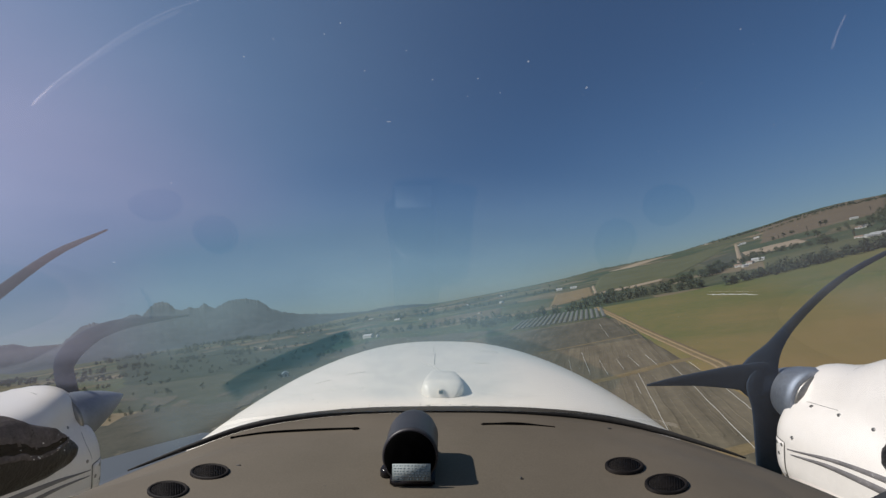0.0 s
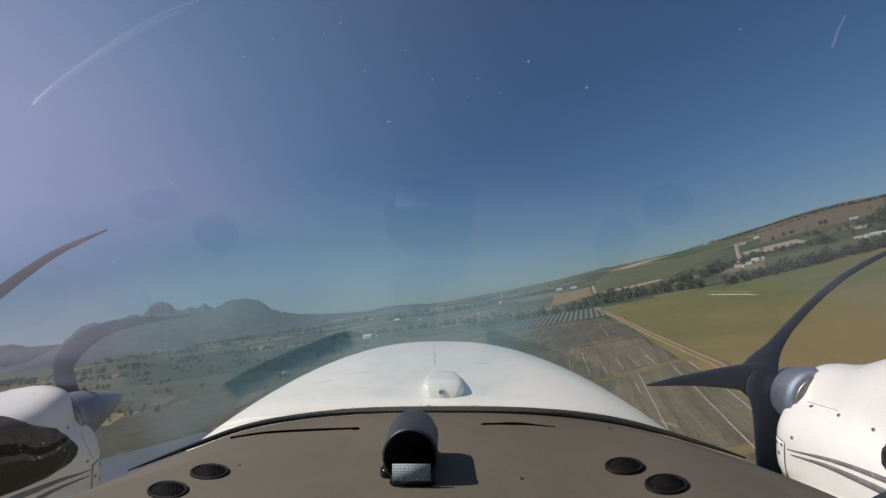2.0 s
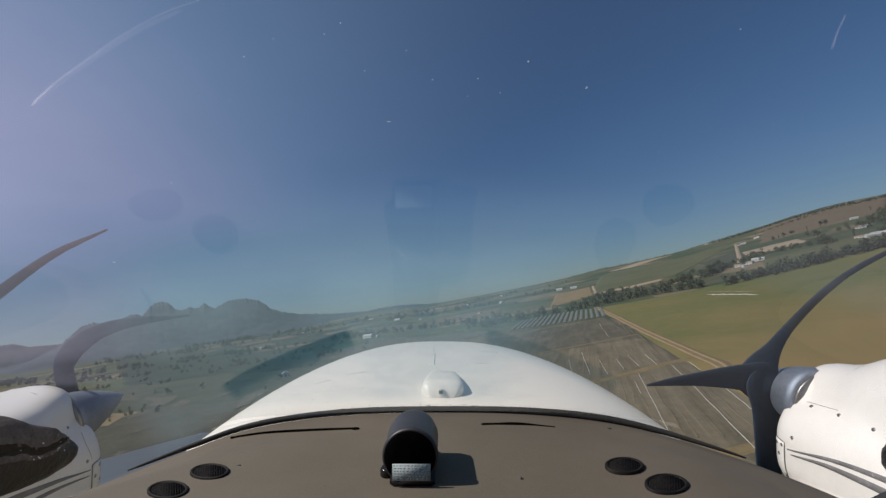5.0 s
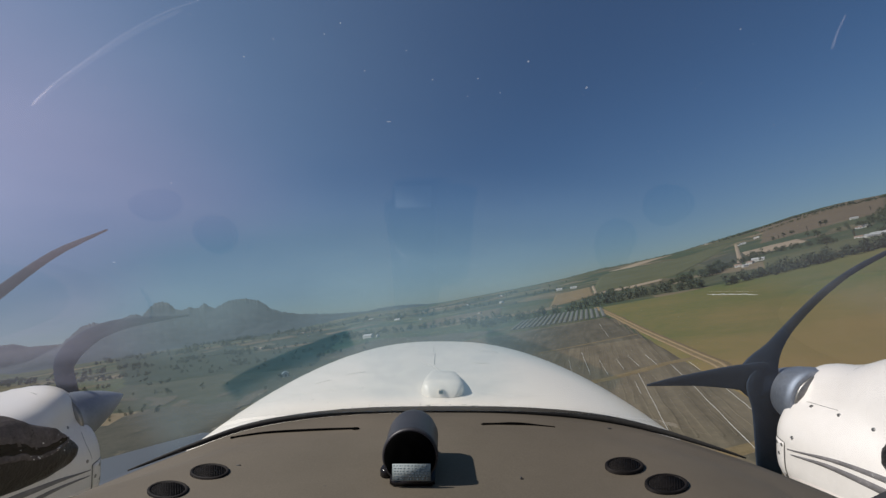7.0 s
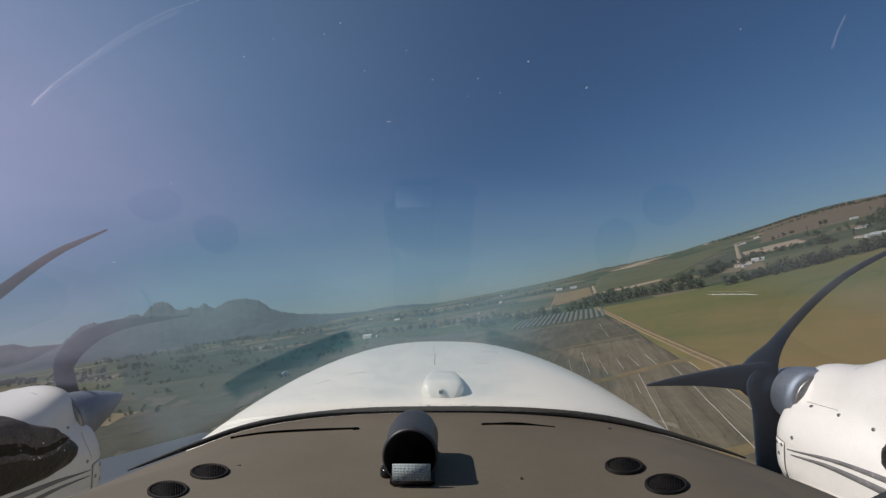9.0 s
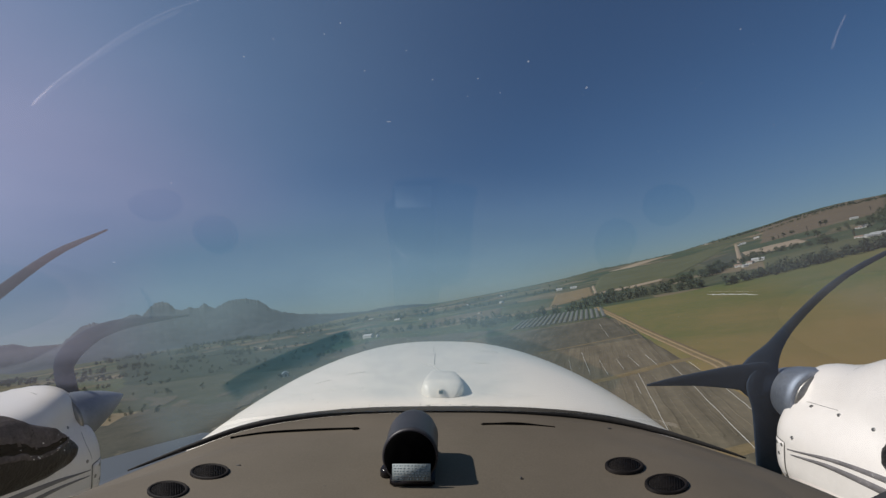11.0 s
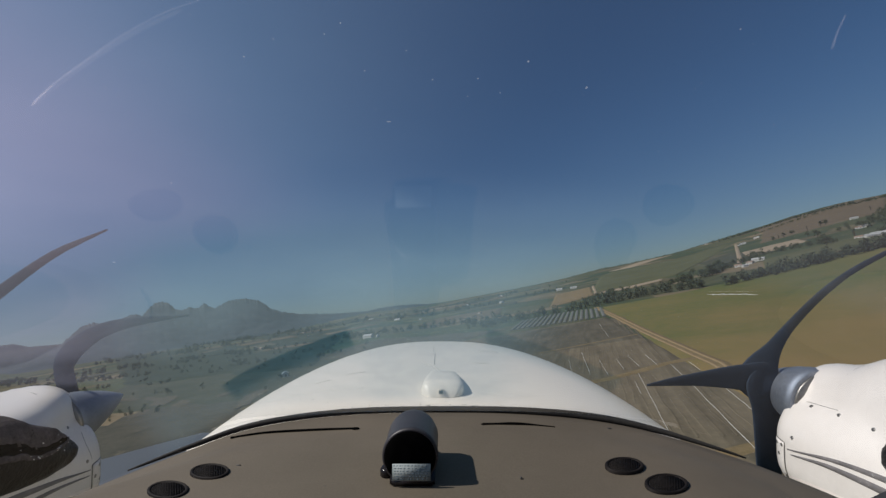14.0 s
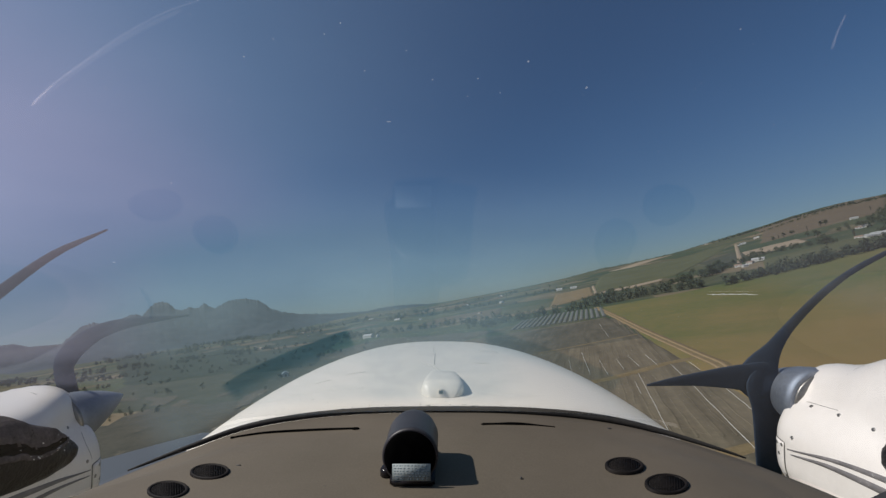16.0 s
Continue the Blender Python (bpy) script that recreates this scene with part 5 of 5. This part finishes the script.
def scoop(spec, parent, shift):
    """A sooty black intake on the inboard shoulder of the cowling: a fat rounded lip below and ahead of a dusty screen."""
    upper = ((1.30, 112), (1.50, 113), (1.68, 116.5), (1.79, 120.5), (1.88, 127), (1.92, 133), (1.938, 140), (1.945, 147))
    lower = ((1.30, 149), (1.45, 153), (1.57, 158), (1.67, 162.5), (1.80, 166.8), (1.88, 164.6), (1.92, 160), (1.938, 154), (1.945, 148.5))
    tip = 1.945
    if spec[0] < 0:
        upper = ((1.30, 112), (1.50, 117), (1.59, 122), (1.62, 126), (1.655, 131), (1.72, 135), (1.78, 138), (1.835, 141), (1.87, 146), (1.895, 151.5), (1.91, 157))
        lower = ((1.30, 156), (1.422, 159), (1.535, 162.4), (1.622, 165.6), (1.719, 167.8), (1.80, 168.4), (1.85, 168), (1.88, 166), (1.90, 162.5), (1.91, 158.5))
        tip = 1.91
    ys = [1.30 + (tip - 1.30) * math.sin(k / 40 * math.pi / 2) for k in range(41)]
    lip = ((0.0, -0.012), (0.015, 0.012), (0.05, 0.030), (0.12, 0.042), (0.25, 0.048), (0.42, 0.052), (0.60, 0.054), (0.76, 0.046), (0.90, 0.026), (0.97, 0.008), (1.0, -0.012))

    def place(y, v, off):
        t0 = float(np.interp(y, [q[0] for q in upper], [q[1] for q in upper]))
        t1 = float(np.interp(y, [q[0] for q in lower], [q[1] for q in lower]))
        end = math.sqrt(max(1 - (max(y - tip + 0.115, 0) / 0.116) ** 2, 0.0))
        h = float(np.interp(v, [q[0] for q in lip], [q[1] for q in lip]))
        deg = t0 + (t1 - t0) * v
        lump = 0.004 * noise.noise((y * 18, deg * 0.25, 3)) + 0.004 * noise.noise((y * 55, deg * 0.8, 5)) if h > 0 else 0
        return skin_point(spec, y + shift, deg, (h + lump) * (end if h > 0 else 1) + off)[0]

    def split(y):
        return float(np.interp(y - tip, (-0.50, -0.30, -0.20, -0.13, -0.08), (0.47, 0.43, 0.33, 0.22, 0.12)))

    def band(name, low, high, back, off, mat, label, ragged=0.0, n=7):
        """A strip on the lip between two lines given beside the split, ending at back metres behind the tip."""
        bm = bmesh.new()
        rows = []
        for k in range(45):
            y = 1.30 + (tip - back - 1.30) * k / 44
            jag = ragged * noise.noise((y * 40, off * 900, 2))
            taper = min(1, (tip - back - y) / 0.05 + 0.1)
            b = split(y) + high * taper + jag * 0.5
            a = split(y) + low * taper + jag if low else 0.05
            rows.append([place(y, a, -0.004)] + [place(y, a + (b - a) * q / (n - 1), off) for q in range(n)] + [place(y, b, -0.004)])
        skin(bm, rows, False, False)
        part(name, fixed(bm), mat, parent, label)

    bm = bmesh.new()
    skin(bm, [[place(y, v, 0) for v in np.linspace(0, 1, 29)] for y in ys], False, False)
    part("intake_lip", fixed(bm), LIP, parent, "sooty black intake lip")
    band("intake_screen", 0, -0.01, 0.09, 0.004, SCREEN, "dusty brown intake screen", 0.02)
    band("intake_slit", -0.03, 0.07, 0.10, 0.0055, SLOT, "torn black slit", 0.03, 3)
    # the rim's lit edge, given as a lighter dusty band
    band("intake_rim", 0.065, 0.125, 0.075, 0.007, SCREEN, "dusty brown band for the lit rim of the intake", 0.02, 4)
    # glints on the rim and the lip, put in as small light-coloured specks
    spots = random.Random(8)
    for k in range(26):
        y = tip - 0.09 - abs(spots.gauss(0, 0.14))
        v = split(y) + (spots.uniform(0.07, 0.12) if k % 3 else spots.uniform(-0.2, 0.4))
        r = spots.uniform(0.0012, 0.0034)
        bm = bmesh.new()
        c = place(y, v, 0.0085)
        long, flat = (place(y + 0.01, v, 0.0085) - c).normalized(), (place(y, v + 0.03, 0.0085) - c).normalized()
        up = long.cross(flat).normalized()
        up = up if up.dot(place(y, v, 0.02) - c) > 0 else -up
        ring = [bm.verts.new(c + long * r * 1.7 * math.cos(a) + flat * r * math.sin(a)) for a in np.linspace(0, math.tau, 8)[:-1]]
        peak = bm.verts.new(c + up * 0.0008)
        for i in range(7):
            bm.faces.new((ring[i], ring[(i + 1) % 7], peak))
        part("glint_speck", fixed(bm), STEEL if k % 2 else COWL_WHITE, parent, "bright speck standing in for a glint on the intake")


def engine_details(side, eng, ax, az, shift, stripes, screws, seams):
    spec = (side, ax, az)
    for k, line in enumerate(stripes):
        bm = bmesh.new()
        skin_strip(bm, spec, line, 0.0016)
        part("stripe", fixed(bm), STRIPE, eng, "worn grey paint stripe")
    for y, deg in screws:
        screw(spec, eng, y, deg)
    for line in seams:
        bm = bmesh.new()
        skin_strip(bm, spec, line, 0.0008, 16)
        part("seam", fixed(bm), STEEL, eng)
    bm = bmesh.new()
    rows = [[skin_point(spec, y, d, 0.005)[0] for d in np.linspace(181.5, 228, 14)] for y in np.linspace(1.985, 2.052, 6)]
    skin(bm, rows, False, False)
    plate = part("access_plate", fixed(bm), COWL_WHITE, eng, "white riveted access plate")
    mod = plate.modifiers.new("thick", "SOLIDIFY")
    mod.thickness, mod.offset = 0.006, -1
    scoop(spec, eng, shift)
    # seam round the access plate
    bm = bmesh.new()
    skin_strip(bm, spec, [(1.983, 181, 0.003), (1.982, 192, 0.003), (1.983, 205, 0.003), (1.985, 225, 0.003)], 0.0035, 16)
    part("seam", fixed(bm), STEEL, eng)
    bm = bmesh.new()
    skin_strip(bm, spec, [(2.054, 181.2, 0.003), (2.03, 181, 0.003), (2.0, 180.8, 0.003), (1.983, 181, 0.003)], 0.0035, 12)
    part("seam", fixed(bm), STEEL, eng)


engine_details(1, right_engine, 1.90, -0.775, -0.38,
               [[(1.967, 185.5, 0.004), (1.85, 179, 0.010), (1.731, 173.0, 0.016), (1.614, 169.0, 0.020), (1.40, 164.0, 0.026)], [(1.942, 188.2, 0.004), (1.84, 183, 0.012), (1.73, 178.6, 0.020), (1.558, 175.2, 0.027), (1.40, 173.5, 0.032)]],
               [(1.931, 138.6), (1.792, 137.2), (1.637, 137.8), (1.938, 172.7), (2.040, 185.7), (1.998, 184.5), (2.021, 194.3), (1.99, 210)],
               [[(1.971, 135.5, 0.0022), (1.89, 134.4, 0.0022), (1.807, 133.6, 0.0022)], [(1.865, 110, 0.0022), (1.855, 105, 0.0022), (1.845, 98, 0.0022)]])
engine_details(-1, left_engine, -1.945, -0.885, 0.0,
               [[(1.972, 184.4, 0.004), (1.88, 179.6, 0.010), (1.785, 175.2, 0.018), (1.618, 169.0, 0.026), (1.5, 166, 0.03)], [(1.967, 189.1, 0.004), (1.89, 185.2, 0.009), (1.812, 182.1, 0.014), (1.707, 179.2, 0.020), (1.5, 176, 0.028)]],
               [(1.937, 138.6), (1.954, 174.8), (2.035, 186), (2.0, 193), (2.04, 200)],
               [[(1.937, 97.5, 0.0022), (1.925, 102, 0.0022), (1.912, 105.8, 0.0022)], [(1.985, 147.8, 0.002), (1.972, 160, 0.002), (1.984, 175.1, 0.002)]])


# ---- marks on the nose ----
def nose_mark(name, x, y, w, d, mat, turn=0.0, h=0.0007, label=""):
    z = nose_z(x, y)
    nx = (nose_z(x + 0.004, y) - nose_z(x - 0.004, y)) / 0.008
    ny = (nose_z(x, y + 0.004) - nose_z(x, y - 0.004)) / 0.008
    up = Vector((-nx, -ny, 1)).normalized()
    ux = Vector((1, 0, nx)).normalized()
    m = Matrix.Translation((x, y, z)) @ Matrix((ux, up.cross(ux), up)).transposed().to_4x4() @ Matrix.Rotation(radians(turn), 4, "Z") @ Matrix.Diagonal((w, d, 1, 1))
    bm = bmesh.new()
    lathe(bm, [(0.0, h), (0.42, h * 0.9), (0.5, h * 0.3), (0.5, -0.003)], 9, m)
    return part(name, fixed(bm), mat, nose, label)


rnd = random.Random(8)
GREY = surface("bare_primer", (0.42, 0.40, 0.37), (0.56, 0.54, 0.50), 90.0, 0.6, 0.2, 0.1, 300, 0.0004)
for k in range(30):
    x = -0.46 + 0.92 * k / 29 + rnd.uniform(-0.004, 0.004)
    e = min(EDGE_LINE, key=lambda q: abs(q.x - x))
    nose_mark("rivet", x, e.y + 0.045, 0.0042, 0.0042, WHITE, 0, 0.0011)
for k in range(34):
    x = rnd.uniform(-0.42, 0.42)
    y = 0.76 + abs(rnd.gauss(0, 0.16))
    nose_mark("paint_chip", x, y, rnd.uniform(0.001, 0.0035), rnd.uniform(0.001, 0.0025), GREY, rnd.uniform(0, 180))
for k in range(12):
    x = rnd.uniform(-0.25, 0.30)
    nose_mark("paint_chip", x, 0.757 + 0.008 * rnd.random(), rnd.uniform(0.004, 0.010), 0.0012, GREY, rnd.uniform(-8, 8))
for k in range(70):
    x = rnd.gauss(0.0, 0.20)
    e = min(EDGE_LINE, key=lambda q: abs(q.x - x))
    nose_mark("paint_chip", x, e.y + 0.020 + abs(rnd.gauss(0, 0.012)), rnd.uniform(0.002, 0.012), rnd.uniform(0.0008, 0.0018), GREY if k % 3 else BLACK_MATT, rnd.uniform(-14, 14))
for k in range(22):
    nose_mark("dent", rnd.uniform(-0.42, 0.42), 0.78 + abs(rnd.gauss(0, 0.22)), rnd.uniform(0.002, 0.006), rnd.uniform(0.002, 0.005), WHITE, rnd.uniform(0, 180), 0.0005)
for x, y, w, d, turn in ((-0.031, 1.345, 0.0022, 0.16, 0), (-0.024, 1.16, 0.0022, 0.18, 0), (-0.030, 1.055, 0.0012, 0.11, 28), (-0.014, 1.030, 0.0012, 0.11, 26), (-0.22, 1.02, 0.05, 0.0016, 6), (-0.29, 0.98, 0.04, 0.0014, 10), (0.14, 1.30, 0.07, 0.002, 0), (0.10, 1.10, 0.05, 0.0014, 4)):
    nose_mark("scratch", x, y, w, d, GREY, turn, 0.0006)


# ---- marks on the windscreen ----
def mark_material(name, colour, cover):
    m, t, b = material(name)
    out = t.nodes["Material Output"]
    t.nodes.remove(b)
    clear = t.nodes.new("ShaderNodeBsdfTransparent")
    white = node(t, "ShaderNodeBsdfTranslucent", Color=(*colour, 1))
    diff = node(t, "ShaderNodeBsdfDiffuse", Color=(*colour, 1))
    n = node(t, "ShaderNodeTexNoise", Scale=700.0, Detail=3.0)
    r = node(t, "ShaderNodeMapRange", **{"From Min": 0.3, "From Max": 0.7, "To Min": cover * 0.4, "To Max": cover})
    t.links.new(n.outputs["Fac"], r.inputs["Value"])
    both = t.nodes.new("ShaderNodeMixShader")
    t.links.new(white.outputs[0], both.inputs[1])
    t.links.new(diff.outputs[0], both.inputs[2])
    mix = t.nodes.new("ShaderNodeMixShader")
    t.links.new(r.outputs["Result"], mix.inputs[0])
    t.links.new(clear.outputs[0], mix.inputs[1])
    t.links.new(both.outputs[0], mix.inputs[2])
    t.links.new(mix.outputs[0], out.inputs["Surface"])
    return m


FLECK = mark_material("dried_fleck", (0.80, 0.84, 0.90), 0.5)
SCRATCH = mark_material("fine_scratch", (0.80, 0.78, 0.92), 0.20)
FAINT = mark_material("faint_scratch", (0.80, 0.78, 0.92), 0.10)
SMUDGE = mark_material("smudge", (0.80, 0.78, 0.92), 0.05)


def on_glass(x, y):
    """The height of the windscreen over a plan point."""
    best, zz = 9.0, 0.0
    for e in EDGE_LINE:
        if e.y * y <= 0:
            continue
        miss = abs(e.x * y - e.y * x)
        if miss < best:
            best, zz = miss, glass_z(e, y / e.y)
    return zz


def fleck(x, y, w, d, turn=0.0, name="fleck", mat=None):
    m = Matrix.Translation((x, y + 0.004, on_glass(x, y) - 0.0012)) @ Matrix.Rotation(radians(-20), 4, "X") @ Matrix.Rotation(radians(turn), 4, "Z") @ Matrix.Diagonal((w, d, 1, 1))
    bm = bmesh.new()
    ring = [m @ Vector((0.5 * math.cos(a) * (1 + 0.3 * noise.noise((a, x * 50, y * 50))), 0.5 * math.sin(a), 0)) for a in np.linspace(0, math.tau, 11)[:-1]]
    bm.faces.new([bm.verts.new(p) for p in ring])
    ob = part(name, bm, mat or FLECK, windscreen)
    ob.visible_shadow = False


# x, y, width, depth in millimetres for the last two
for x, y, w, d in ((-0.0225, 0.1643, 3.2, 1.4), (0.0283, 0.1307, 1.3, 1.8), (0.0511, 0.1405, 1.2, 2.2), (0.0212, 0.1466, 0.7, 1.6), (0.0093, 0.1493, 1.1, 0.8), (0.0124, 0.1398, 0.9, 1.2), (-0.0269, 0.135, 0.8, 1.2), (-0.0214, 0.2703, 1.1, 1.4), (-0.0612, 0.2502, 1.4, 1.0),
                   (-0.2187, 0.2658, 3.4, 3.0), (0.0146, 0.2921, 1.4, 0.9), (0.0814, 0.1071, 0.8, 1.0), (-0.0625, 0.1235, 0.8, 1.0), (-0.1295, 0.1894, 1.0, 2.4), (-0.1069, 0.1245, 0.8, 0.9), (-0.03, 0.1147, 0.9, 0.9), (-0.0119, 0.1268, 0.7, 0.8), (-0.0037, 0.1405, 0.9, 0.9)):
    fleck(x, y, w * 0.00055, d * 0.00055)
# a ragged line of dried dirt
bm, rows = bmesh.new(), []
for k in range(61):
    x, y = 0.2282 + 0.00049 * k, 0.3474 - 0.00033 * k
    p = Vector((x, y + 0.004, 0.0892 - 0.135 * y - 0.533 * y ** 2 - 0.62 * math.exp(-5.754 * y) * (x / 0.5) ** 2 + 0.0005 * noise.noise((k * 0.23, 1, 4))))
    half = (0.00016 + 0.0005 * max(noise.noise((k * 0.31, 7, 2)), 0)) * min(1, k / 8, (60 - k) / 8)
    s = Vector((0.83, -0.56, 0)).cross(p).normalized() * half
    rows.append([p - s, p + s])
skin(bm, rows, False, False)
part("fleck", bm, DIRT, windscreen, "ragged line of dried pale dirt").visible_shadow = False
rnd = random.Random(5)
for k in range(60):
    y = rnd.uniform(0.10, 0.30)
    fleck(y * rnd.uniform(-0.95, 0.95), y, rnd.uniform(0.15, 0.4) * 0.001, rnd.uniform(0.2, 0.6) * 0.001, 0, "dust", FLECK)


def scratch(line, width, mat):
    pts = [Vector((p.x, p.y + 0.004, 0.0905 - 0.135 * p.y - 0.533 * p.y ** 2 - 0.62 * math.exp(-5.754 * p.y) * (p.x / 0.5) ** 2)) for p in smooth_line(line, 20)]
    bm = bmesh.new()
    rows = []
    for i, p in enumerate(pts):
        d = (pts[min(i + 1, 20)] - pts[max(i - 1, 0)]).normalized()
        s = d.cross(Vector((0, 0, 1))).normalized() * width * (0.25 + 0.75 * math.sin(math.pi * min(0.1 + i / 8, 0.5)) * (1 - 0.6 * i / 20))
        rows.append([p - s, p, p + s])
    skin(bm, rows, False, False)
    ob = part("scratch", bm, mat, windscreen)
    ob.visible_shadow = False


scratch([(-0.1295, 0.1239), (-0.1265, 0.1223), (-0.1225, 0.1206), (-0.1183, 0.1188)], 0.00040, SCRATCH)
scratch([(-0.1295, 0.1239), (-0.1183, 0.1188), (-0.1036, 0.1136), (-0.0921, 0.1094), (-0.082, 0.1064), (-0.0728, 0.104), (-0.0641, 0.1027)], 0.00042, FAINT)
scratch([(-0.1290, 0.1240), (-0.1175, 0.1191), (-0.1030, 0.1140), (-0.0905, 0.1099), (-0.0800, 0.1070), (-0.0700, 0.1045)], 0.0011, SMUDGE)
scratch([(0.1065, 0.1072), (0.1041, 0.1037), (0.1019, 0.1002), (0.1001, 0.0969)], 0.00032, SCRATCH)
